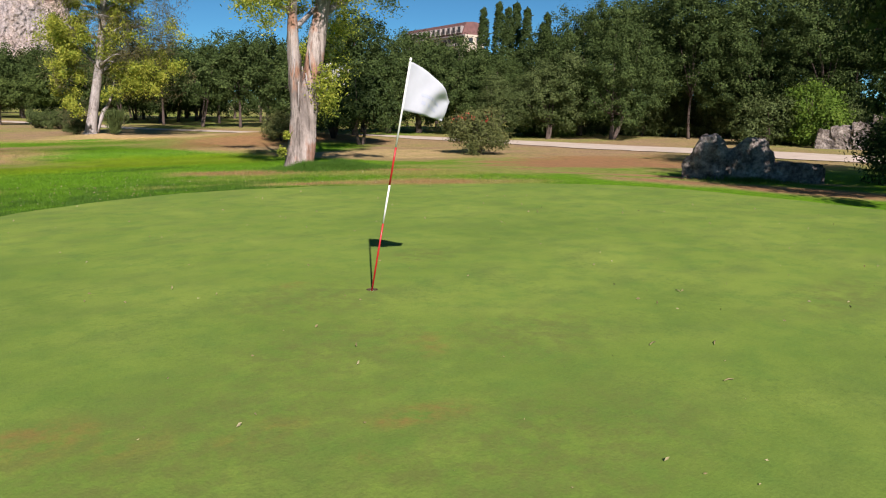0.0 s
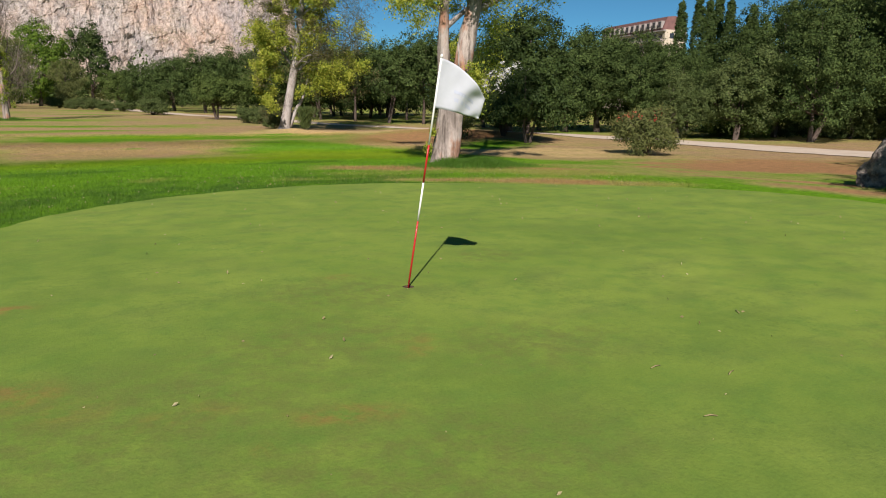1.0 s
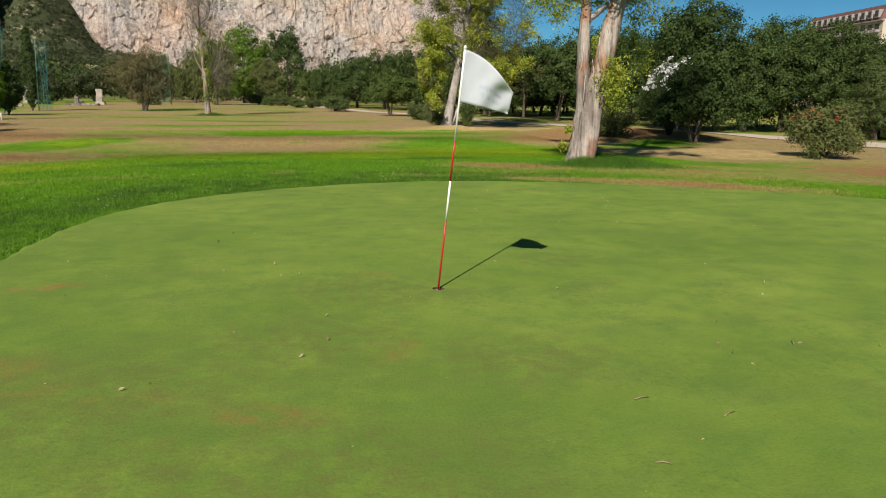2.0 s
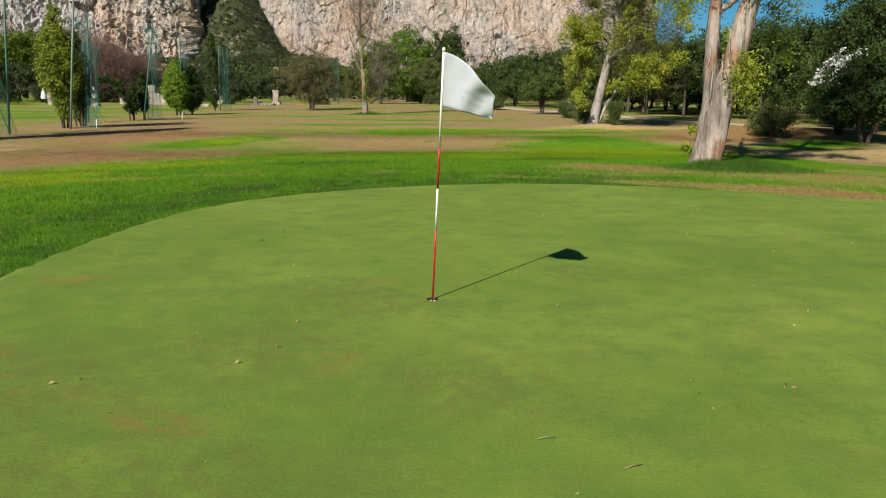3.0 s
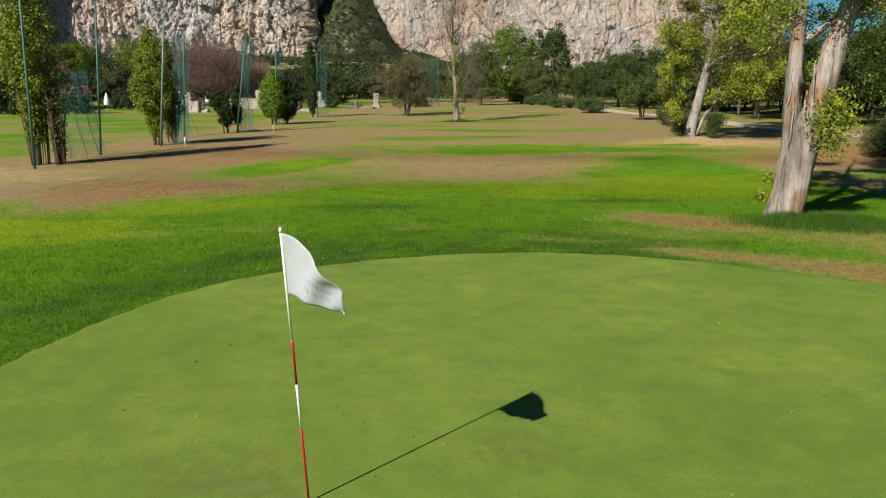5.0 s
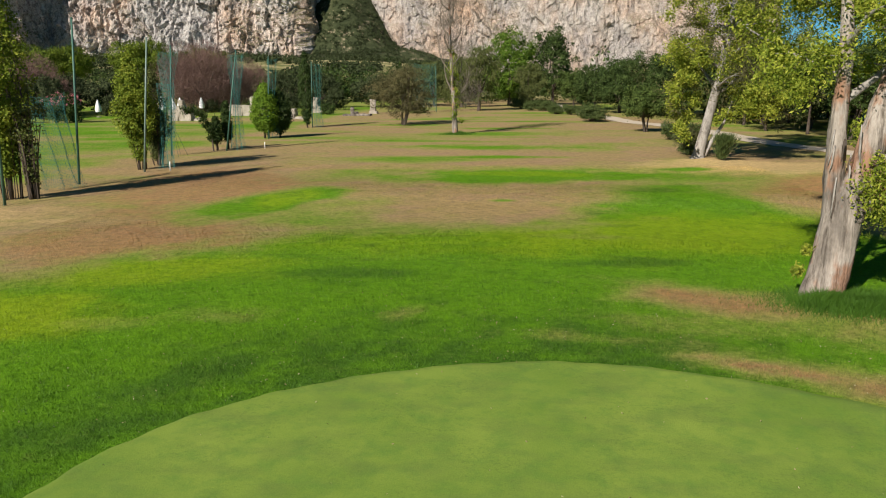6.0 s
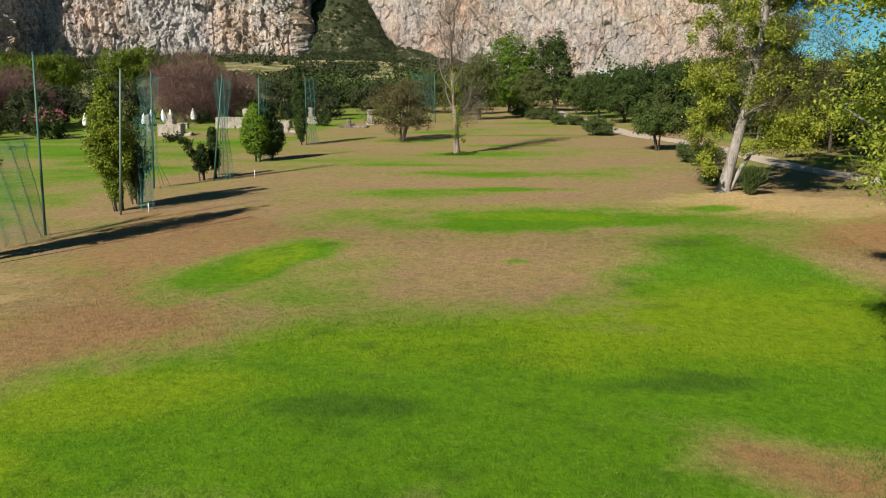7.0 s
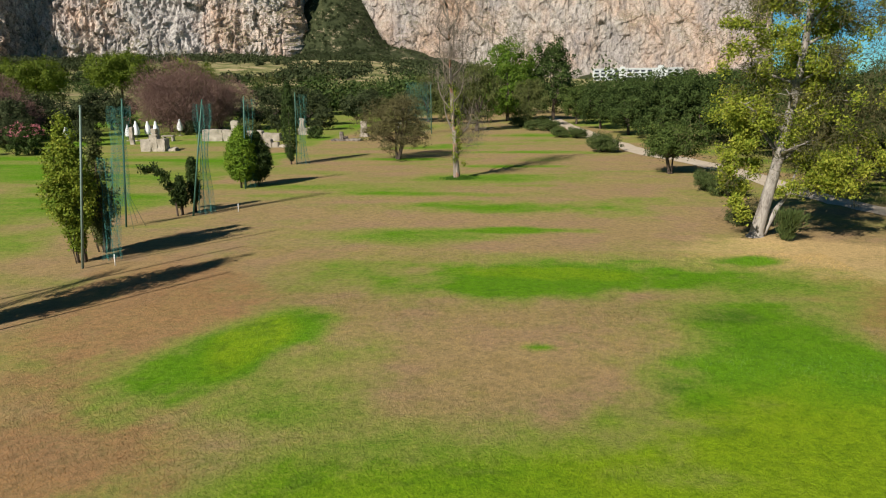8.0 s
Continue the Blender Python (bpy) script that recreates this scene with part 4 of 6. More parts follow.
# ---------------------------------------------------------------- flagstick
def build_flagstick():
    ob = thing("flagstick", (0, 0, 0), "red and white banded golf flagstick leaning in its cup, white flag", "flagstick")
    foot, top = Vector((0.0, 0.0, -0.10)), Vector((0.080, -0.452, 2.075))
    way = top.normalized()
    bands = ((-0.10, 0.66, STICK_RED), (0.66, 1.025, STICK_WHITE), (1.025, 1.372, STICK_RED), (1.372, 2.125, STICK_WHITE))
    for k, (a, b, m) in enumerate(bands):
        part("band", tube(bmesh.new(), [way * a, way * ((a + b) / 2), way * b], [0.0085] * 3, 12), m, ob, "red band" if m is STICK_RED else "white band")
    part("tip", tube(bmesh.new(), [way * 2.12, way * 2.135, way * 2.15], [0.011, 0.012, 0.005], 10), STICK_WHITE, ob)
    # cloth: hangs from the hoist, blown aside and sagging towards the fly
    nu, nv, hoist, fly = 26, 18, 0.42, 0.52
    blow = Vector((0.95, -0.30, 0)).normalized()
    across = Vector((-blow.y, blow.x, 0))

    def cloth(u, v):
        p = way * (2.115 - hoist * v)
        sag = (0.315 * (1 - v) + 0.10 * v) * u ** 1.45
        p = p + blow * (fly * (0.86 * u - 0.10 * u * u)) - Vector((0, 0, sag))
        p = p + across * (0.045 * math.sin(u * 7 + v * 2.2) * u ** 0.6 + 0.02 * math.sin(u * 15 + v * 6) * u)
        p.z += 0.012 * math.sin(v * 9 + u * 5) * u
        return p

    verts = [cloth(i / nu, j / nv) for j in range(nv + 1) for i in range(nu + 1)]
    faces = [(j * (nu + 1) + i, j * (nu + 1) + i + 1, (j + 1) * (nu + 1) + i + 1, (j + 1) * (nu + 1) + i) for j in range(nv) for i in range(nu)]
    flag = part("flag", mesh_from("flag", [tuple(v) for v in verts], faces, FLAG_WHITE, True), None, ob, "white cloth flag with faded print")
    solid = flag.modifiers.new("cloth", "SOLIDIFY")
    solid.thickness, solid.offset = 0.0016, 0
    # two rows of faded lettering, as bars on both faces
    for row, (v0, v1, words) in enumerate(((0.52, 0.60, ((0.34, 0.60), (0.63, 0.78))), (0.70, 0.78, ((0.36, 0.44), (0.50, 0.56), (0.60, 0.74))))):
        for u0, u1 in words:
            for side in (1, -1):
                vs, fs, n = [], [], 5
                for i in range(n + 1):
                    for v in (v0, v1):
                        u = u0 + (u1 - u0) * i / n
                        p = cloth(u, v)
                        nn = (cloth(u + 0.01, v) - p).cross(cloth(u, v + 0.01) - p).normalized()
                        vs.append(tuple(p + nn * 0.0025 * side))
                for i in range(n):
                    fs.append((2 * i, 2 * i + 1, 2 * i + 3, 2 * i + 2))
                part("print_bar", mesh_from("print_bar", vs, fs, PRINT), None, flag)
    ring = thing("cup", (0, 0, 0), "white plastic cup liner sunk in the putting green", "golf hole")
    bm = bmesh.new()
    prof = ((0.0535, -0.026), (0.0535, -0.032), (0.0500, -0.032), (0.0500, -0.20))
    loops = [[bm.verts.new((r * math.cos(a), r * math.sin(a), z)) for a in (math.tau * j / 28 for j in range(28))] for r, z in prof]
    for a, b in zip(loops, loops[1:]):
        for j in range(28):
            bm.faces.new((a[j], b[j], b[(j + 1) % 28], a[(j + 1) % 28]))
    bm.faces.new(loops[-1])
    part("liner", bm, CUP_WHITE, ring)
    bm = bmesh.new()
    rims = [[bm.verts.new((0.054 * math.cos(a), 0.054 * math.sin(a), z)) for a in (math.tau * j / 28 for j in range(28))] for z in (0.0, -0.026)]
    for j in range(28):
        bm.faces.new((rims[0][j], rims[1][j], rims[1][(j + 1) % 28], rims[0][(j + 1) % 28]))
    part("soil_rim", bm, SOIL, ring, "cut earth above the liner")
    return ob


build_flagstick()


# ---------------------------------------------------------------- near trees
def leaf_sprays(rng, spots, per, size, droop=0.5):
    """Hanging sprays of leaves round given places (x, y, z, radius)."""
    S = np.array(spots, float)
    c = np.repeat(S[:, None, :3], per, axis=1)
    off = rng.normal(0, 0.5, (len(S), per, 3)) * S[:, None, 3:4]
    out = off / (S[:, None, 3:4] + 1e-6)
    out[:, :, 2] -= droop
    return (c + off).reshape(-1, 3), out.reshape(-1, 3)


def limb_set(rng, ob, bark, line, girth, reach, count, rise, spots, spray, start=0.45, twigs=4):
    """Limbs off a stem, each with twigs that carry sprays; adds the sprays' places to spots."""
    for k in range(count):
        s = start + (1 - start) * (k + 0.5) / count
        p = line[min(len(line) - 1, int(s * (len(line) - 1)))]
        a = k * 2.4 + rng.uniform(-0.5, 0.5)
        length = reach * rng.uniform(0.6, 1.15) * (1.15 - 0.5 * s)
        end = p + Vector((math.cos(a) * length, math.sin(a) * length, length * rise * rng.uniform(0.4, 1.2)))
        bend = (p + end) / 2 + Vector((0, 0, 0.18 * length * rng.uniform(-0.2, 1)))
        bough = curve_points([p, bend, end], 5)
        g = girth * (1.1 - 0.75 * s)
        wood = tube(bmesh.new(), bough, [g * (1 - 0.85 * j / (len(bough) - 1)) for j in range(len(bough))], 6, 0.05, k)
        for j in range(twigs):
            q = bough[min(len(bough) - 1, 3 + int(rng.integers(0, len(bough) - 3)))]
            v = Vector(rng.normal(0, 1, 3))
            v.z = abs(v.z) * 0.4 - 0.15
            e = q + v.normalized() * length * rng.uniform(0.22, 0.45)
            tube(wood, [q, (q + e) / 2 + Vector((0, 0, 0.08)), e], [g * 0.22, g * 0.14, g * 0.05], 4)
            spots.append((*e, spray * rng.uniform(0.7, 1.3)))
            spots.append((*((q + e) / 2), spray * rng.uniform(0.4, 0.8)))
        spots.append((*end, spray * rng.uniform(0.8, 1.4)))
        part("limb", wood, bark, ob)


def fluted(bm, depth, seed):
    """Give a trunk the furrows and bulges of old bark."""
    for v in bm.verts:
        n = noise.noise(Vector((v.co.x * 3, v.co.y * 3, v.co.z * 0.7 + seed))) + 0.28 * noise.noise(Vector((v.co.x * 9, v.co.y * 9, v.co.z * 1.3 + seed)))
        v.co += Vector((v.co.x, v.co.y, 0)).normalized() * depth * n if v.co.z < 3 else Vector((n, -n, 0)) * depth * 0.5


def build_eucalyptus():
    """The forked old eucalyptus beside the green."""
    rng = np.random.default_rng(5)
    ob = thing("eucalyptus", (6.9, 12.7, -0.16), "old forked eucalyptus with shredding pale bark beside the green", "tree")
    bm = bmesh.new()
    low = curve_points([(-0.04, 0, -0.3), (0.04, 0, 0.25), (0.21, 0.0, 1.2), (0.40, 0.03, 2.5)], 6)
    tube(bm, low, [0.56, 0.50, 0.47, 0.45, 0.43, 0.42, 0.41, 0.405, 0.40, 0.395, 0.39, 0.39, 0.385, 0.38, 0.375, 0.37, 0.35, 0.30, 0.20][:len(low)], 30, 0.02, 3)
    fluted(bm, 0.085, 1.0)
    part("trunk", bm, EUC_BARK, ob)
    stems = (([(0.36, 0.0, 1.6), (0.58, 0.0, 2.8), (0.86, 0.05, 4.1), (1.22, 0.1, 5.6), (1.7, 0.3, 7.6), (2.1, 0.6, 9.8), (2.3, 0.8, 13.4)], 0.30),
             ([(0.10, -0.02, 1.2), (0.04, 0.06, 2.4), (0.03, 0.12, 3.6), (0.04, 0.15, 4.9), (-0.1, 0.3, 6.6), (-0.5, 0.7, 8.8), (-0.8, 1.2, 12.0)], 0.21))
    spots = []
    for k, (pts, g) in enumerate(stems):
        line = curve_points(pts, 5)
        wood = bmesh.new()
        tube(wood, line, [g * (1.0 - 0.80 * (j / (len(line) - 1)) ** 1.1) for j in range(len(line))], 18, 0.05, 8 + k)
        fluted(wood, 0.05, 3.0 + k)
        part("stem", wood, EUC_BARK, ob)
        limb_set(rng, ob, PALE_BARK, line, g * 0.55, 2.8, 11, 0.45, spots, 0.44, 0.36, 5)
    # strips of bark that peel away from the trunk
    for k in range(24):
        a, z, long = rng.uniform(0, math.tau), rng.uniform(2.1, 3.6), rng.uniform(0.3, 0.8)
        mid = 0.14 * min(z, 2.1) if z < 1.9 else (0.45 if k % 2 else 0.08) + 0.1
        r = 0.43 if z < 1.9 else 0.27
        c, q = math.cos(a), math.sin(a)
        line = [Vector((mid + c * (r + o), q * (r + o), z - long * f)) for f, o in ((0, -0.01), (0.35, 0.012), (0.7, 0.02), (1.0, 0.06))]
        part("bark_strip", tube(bmesh.new(), line, [0.012, 0.022, 0.018, 0.006], 5, 0.2, k), PALE_BARK if k % 3 else DARK_BARK, ob)
    # tufts that sprout straight from the trunk
    spots += [(0.62, -0.42, 2.1, 0.42), (0.75, -0.4, 2.45, 0.42), (0.9, -0.35, 1.95, 0.38), (0.5, -0.5, 2.3, 0.34), (0.75, -0.35, 1.75, 0.3), (0.95, -0.3, 2.3, 0.36), (0.7, -0.45, 2.7, 0.3), 
              (-0.38, -0.1, 1.0, 0.07), (-0.5, 0.2, 4.3, 0.36), (-0.75, 0.3, 4.6, 0.4), (-1.0, 0.3, 4.3, 0.34), (-0.3, 0.3, 4.9, 0.4),
              (-1.3, 0.4, 4.4, 0.3), (-0.7, 0.2, 4.0, 0.24), (-0.47, 0.0, 0.55, 0.10), (0.55, 0.4, 3.3, 0.3), (1.6, 0.1, 4.6, 0.5), (1.9, 0.1, 4.9, 0.5), (1.5, 0.1, 4.0, 0.35), (2.3, 0.0, 5.0, 0.5),
              (2.2, 0.5, 4.2, 0.45), (1.9, 0.9, 3.4, 0.5), (2.4, 1.1, 2.9, 0.4)]
    # Unseen upper crown, added to throw shade on the oleander beyond.
    for k in range(110):
        a, q = rng.uniform(0, math.tau), math.sqrt(rng.random())
        spots.append((2.8 + 2.6 * q * math.cos(a), 1.4 + 2.6 * q * math.sin(a), rng.uniform(8.5, 14.0), 0.6))
    pts, out = leaf_sprays(rng, spots, 300, 0.2)
    part("crown", leaf_mesh("crown", pts, out, 0.088, 0.040, EUCALYPT, 6, 0.8), None, ob)
    return ob


def build_leaning_tree():
    """The tall white-stemmed tree by the track, thin crown with bare twigs."""
    rng = np.random.default_rng(9)
    ob = thing("white_stemmed_tree", (9.85, 40.8, ground_height(9.85, 40.8)), "tall leaning white-stemmed tree with thin yellow-green crown", "tree")
    line = curve_points([(0, 0, -0.3), (0.10, 0, 0.5), (0.48, 0.0, 2.4), (0.95, 0.05, 4.9), (1.35, 0.1, 7.6), (1.6, 0.2, 10.5), (1.7, 0.2, 13.5), (1.7, 0.2, 16.0)], 5)
    bm = bmesh.new()
    tube(bm, line, [0.44 if j == 0 else 0.36 * (1 - 0.86 * (j / (len(line) - 1)) ** 0.9) + (0.10 if j < 3 else 0) for j in range(len(line))], 16, 0.05, 2)
    part("trunk", bm, PALE_BARK, ob)
    second = curve_points([(0.35, 0.1, 0.1), (0.9, 0.3, 1.2), (1.4, 0.5, 1.9), (1.9, 0.7, 3.4)], 4)
    part("stem", tube(bmesh.new(), second, [0.17 - 0.012 * j for j in range(len(second))], 10, 0.05, 4), PALE_BARK, ob)
    spots, grey = [], []
    limb_set(rng, ob, PALE_BARK, line, 0.13, 3.7, 30, 0.55, spots, 0.55, 0.34, 7)
    # the windward side and the top have gone grey and twiggy
    for s in list(spots):
        if s[0] > 2.0 and rng.random() < 0.6 or rng.random() < 0.12:
            spots.remove(s)
            grey.append(s)
    spots = [q for q in spots if q[2] > 4.2 and not (q[1] < -0.3 and q[2] < 7.5 and abs(q[0] - 1.2) < 1.6)]
    for k in range(60):
        grey.append((rng.normal(1.6, 1.9), rng.normal(0.3, 1.3), rng.uniform(3.0, 12.0), 0.6))
    for k in range(70):
        (spots if k % 3 == 0 else grey).append((rng.uniform(2.0, 5.6), rng.normal(0.6, 1.3), rng.uniform(2.6, 11.0), 0.5))
    for k in range(58):
        h = rng.uniform(0.9, 6.4)
        spots.append((-0.45 - 1.7 * rng.random() * math.sin(h * 0.46) ** 0.6 + 0.12 * h, rng.normal(0.2, 0.8), h, 0.40))
    for k in range(42):
        spots.append((rng.normal(2.9, 0.7), rng.normal(0.6, 0.9), rng.uniform(1.9, 4.4), 0.42))
    for k in range(60):
        a = rng.uniform(0, math.tau)
        spots.append((0.4 + 2.4 * math.cos(a) * rng.random(), 0.3 + 2.0 * math.sin(a), rng.uniform(4.5, 9.5), 0.5))
    for k in range(48):
        spots.append((rng.uniform(2.2, 6.2), rng.normal(0.8, 1.3), rng.uniform(3.2, 10.5), 0.55))
    for k in range(60):
        spots.append((rng.uniform(1.6, 5.2), rng.uniform(-2.6, 0.4), rng.uniform(2.3, 6.8), 0.55))
    S = np.array(spots)
    alive = vnoise(S[:, 0] * 0.95 + 0.3 * S[:, 1] + 7, S[:, 2] * 0.95 - 0.3 * S[:, 1], 57) + 0.25 * rng.random(len(S)) > 0.59
    grey += [tuple(q) for q in S[~alive][::2]]
    S = S[alive]
    pts, out = leaf_sprays(rng, [(a, b, c, 0.78 * r) for a, b, c, r in S], 190, 0.25)
    part("crown", leaf_mesh("crown", pts, out, 0.15, 0.075, EUCALYPT, 3, 0.7), None, ob)
    pts, out = leaf_sprays(rng, grey, 110, 0.25, 0.1)
    part("twig_tangle", leaf_mesh("twig_tangle", pts, out, 0.26, 0.03, GREY_LEAF, 4, 0.6, False), None, ob, "greyed leafless twigs")["kind"] = "stuff"
    broom = thing("broom_bush", (11.0, 40.1, ground_height(11.0, 40.1)), "feathery green broom bush at the foot of the leaning tree", "bush")
    n = 2600
    base = rng.normal(0, 0.12, (n, 3))
    base[:, 2] = 0
    way = np.stack([rng.normal(0.12, 0.22, n), rng.normal(0, 0.22, n), np.ones(n)], axis=1)
    s = rng.uniform(0, 1.2, (n, 1))
    part("spray_mass", leaf_mesh("spray_mass", base + way * s, way, 0.36, 0.03, BUSH_LEAF, 8, 0.25, False), None, broom)
    stalk = bmesh.new()
    for k in range(14):
        w = Vector((rng.normal(0.12, 0.2), rng.normal(0, 0.2), 1.0))
        tube(stalk, [Vector((0, 0, -0.05)), w * 0.6, w * 1.2], [0.02, 0.014, 0.006], 4)
    part("stalk", stalk, DARK_BARK, broom)
    return ob


def build_bare_tree():
    """The slim tree alone on the fairway: ivy-flecked trunk, nearly leafless top."""
    rng = np.random.default_rng(12)
    ob = thing("slim_bare_tree", (-6.8, 62.0, ground_height(-6.8, 62.0)), "slim half-bare tree with leaf-flecked trunk on the fairway", "tree")
    line = curve_points([(0, 0, -0.2), (-0.05, 0, 1.5), (-0.15, 0, 4.0), (-0.35, 0, 7.0), (-0.45, 0, 10.5), (-0.7, 0.1, 14.5)], 5)
    part("trunk", tube(bmesh.new(), line, [0.30 * (1 - 0.88 * (j / (len(line) - 1)) ** 0.8) for j in range(len(line))], 12, 0.08, 2), EUC_BARK, ob)
    spots = []
    for k in range(16):
        z = 5.2 + 0.55 * k
        p = line[min(len(line) - 1, int(z / 14.5 * (len(line) - 1)))]
        a = k * 2.4
        e = p + Vector((math.cos(a) * 1.2, math.sin(a) * 1.2, rng.uniform(2.0, 3.6))) * (1.15 - 0.04 * k)
        m = (p + e) / 2 + Vector((math.cos(a) * 0.35, math.sin(a) * 0.35, -0.2))
        bough = curve_points([p, m, e], 4)
        wood = tube(bmesh.new(), bough, [0.085 * (1.05 - j / len(bough)) for j in range(len(bough))], 5)
        for j in range(7):
            q = bough[3 + int(rng.integers(0, len(bough) - 3))]
            f = q + Vector((rng.normal(0, 0.3), rng.normal(0, 0.3), rng.uniform(0.5, 1.2)))
            tube(wood, [q, f], [0.022, 0.008], 3)
        part("limb", wood, PALE_TWIG, ob)
    for z in np.arange(1.2, 7.5, 0.3):
        p = line[min(len(line) - 1, int(z / 14.5 * (len(line) - 1)))]
        spots.append((p.x + rng.normal(0.12, 0.2), p.y + rng.normal(-0.1, 0.15), z, rng.uniform(0.15, 0.4)))
    pts, out = leaf_sprays(rng, spots, 90, 0.2)
    part("ivy", leaf_mesh("ivy", pts, out, 0.13, 0.09, POPLAR_LEAF, 5, 0.6), None, ob)
    twig = [(rng.normal(-0.4, 0.8), rng.normal(0, 0.8), rng.uniform(7, 14), 0.5) for k in range(60)] + [(rng.normal(0.9, 0.5), rng.normal(0.3, 0.4), rng.uniform(2.6, 5.5), 0.6) for k in range(22)]
    pts, out = leaf_sprays(rng, twig, 75, 0.3, -0.6)
    part("twig_tangle", leaf_mesh("twig_tangle", pts, out, 0.5, 0.02, PALE_TWIG, 6, 0.4, False), None, ob)["kind"] = "stuff"
    return ob


build_eucalyptus()
build_leaning_tree()
build_bare_tree()


def poplar(at, width, height, seed, label, bare=1.6, stems=3, leaves=9000, group="", leaf_mat=POPLAR_LEAF):
    """A columnar poplar with several upright stems."""
    rng = np.random.default_rng(seed)
    ob = thing("poplar", (*at, ground_height(*at)), label, "tree", group)
    for k in range(stems * 4):
        a = rng.uniform(0, math.tau)
        r = width * 0.16 * rng.random()
        foot = Vector((r * math.cos(a), r * math.sin(a), -0.1))
        top = Vector((foot.x * 2.2 + rng.normal(0, 0.15), foot.y * 2.2 + rng.normal(0, 0.15), height * rng.uniform(0.45, 0.95)))
        g = 0.06 if k < stems else 0.022
        line = curve_points([foot, foot * 0.5 + top * 0.5 + Vector((rng.normal(0, .1), rng.normal(0, .1), 0)), top], 4)
        part("stem", tube(bmesh.new(), line, [g * (1.1 - j / len(line)) for j in range(len(line))], 6), DARK_BARK, ob)
    # upright spires of different heights stand close together and make one ragged column
    spires = [(0.0, 0.0, 1.0)] + [(0.27 * width * math.cos(b), 0.27 * width * math.sin(b), rng.uniform(0.62, 0.93)) for b in (math.tau * (k + rng.random() * 0.5) / 6 for k in range(6))]
    spots = []
    for sx, sy, tall in spires:
        n = int(leaves / 22 / len(spires) * (0.6 + 0.6 * tall))
        f = rng.random(n)
        h = bare * 0.5 + (height * tall - bare * 0.5) * f
        form = np.clip(np.sin(math.pi * (0.06 + 0.92 * f) ** 1.15), 0.05, 1) ** 0.8 * smooth(h, bare * 0.4, bare * 2.2)
        a = rng.uniform(0, math.tau, n)
        r = width * 0.34 * form * np.sqrt(rng.random(n)) * (0.7 + 0.7 * fbm(a * 1.2 + seed, h * 1.1, seed, 3))
        draw = 0.25 + 0.75 * form
        keep = fbm(a * 0.8 + sx * 9, h * 1.4, seed + 5, 3) > 0.41
        spots.append(np.stack([sx * draw + r * np.cos(a), sy * draw + r * np.sin(a), h, np.full(n, 0.21)], axis=1)[keep])
    pts, out = leaf_sprays(rng, np.concatenate(spots), 22, 0.2, -0.3)
    out[:, :2] += 0.9 * pts[:, :2] / (np.linalg.norm(pts[:, :2], axis=1)[:, None] + 0.1)
    part("crown", leaf_mesh("crown", pts, out, 0.115, 0.085, leaf_mat, seed, 0.6), None, ob)
    return ob


POPLARS = "poplars along the net"
poplar((-20.3, 24.2), 2.5, 9.8, 31, "tall columnar poplar with bare lower stems beside the net", 2.2, 4, 30000, POPLARS)
poplar((-19.4, 24.4), 1.2, 6.4, 32, "thin twiggy poplar with few greyed leaves beside the net", 1.4, 6, 2600, POPLARS, OLIVE_LEAF)
poplar((-20.5, 34.3), 1.9, 6.6, 33, "columnar poplar with yellowing leaves beside the net", 1.3, 3, 26000, POPLARS)
poplar((-20.6, 36.3), 1.5, 5.4, 34, "greyish columnar poplar half hidden by the net", 1.0, 4, 13000, POPLARS, OLIVE_LEAF)


def column_tree(name, at, width, height, seed, label, mat, leaves=5000, low=0.3, power=0.6, group="", stems=1, full=1.0, leaf=(0.22, 0.07)):
    """A dense tapering evergreen: cypress, juniper or thuja."""
    rng = np.random.default_rng(seed)
    ob = thing(name, (*at, ground_height(*at)), label, "tree", group)
    wood = bmesh.new()
    for k in range(stems):
        o = (k - (stems - 1) / 2) * 0.35
        tube(wood, [Vector((o, 0, -0.1)), Vector((o * 0.8, 0, low + 0.3)), Vector((0, 0, height * 0.8))], [0.09, 0.07, 0.02], 7)
    part("trunk", wood, DARK_BARK, ob)
    h = rng.random(leaves // 20)
    prof = np.clip(np.sin(np.clip(h, 0, 1) ** power * math.pi), 0.03, 1) ** full
    a = rng.uniform(0, math.tau, len(h))
    r = width * 0.5 * prof * (0.80 + 0.25 * rng.random(len(h))) * (0.85 + 0.3 * fbm(a * 1.5, h * 6, seed, 3))
    spots = np.stack([r * np.cos(a), r * np.sin(a), low + h * (height - low), np.full(len(h), 0.2)], axis=1)
    pts, out = leaf_sprays(rng, spots, 20, 0.2, -0.4)
    out[:, :2] += 1.0 * pts[:, :2] / (np.linalg.norm(pts[:, :2], axis=1)[:, None] + 0.1)
    part("crown", leaf_mesh("crown", pts, out, leaf[0], leaf[1], mat, seed, 0.4), None, ob)
    return ob


column_tree("thuja", (-22.1, 56.5), 2.2, 4.4, 41, "rounded bright green thuja on two thin trunks", THUJA_LEAF, 13000, 0.6, 0.72, stems=2, full=0.75)
column_tree("dark_thuja", (-21.3, 57.5), 1.9, 3.9, 40, "dark green thuja close behind the bright one", CYPRESS_SHADED_LEAF, 9000, 0.5, 0.72, full=0.75)
column_tree("cypress", (-23.6, 71.6), 1.3, 7.6, 42, "slim dark cypress standing by the net", CYPRESS_SHADED_LEAF, 7000, 0.4, 0.8)
column_tree("juniper", (-21.15, 46.8), 0.42, 3.2, 43, "small dark upright cypress on the fairway edge", CYPRESS_SHADED_LEAF, 3500, 0.7, 0.6)
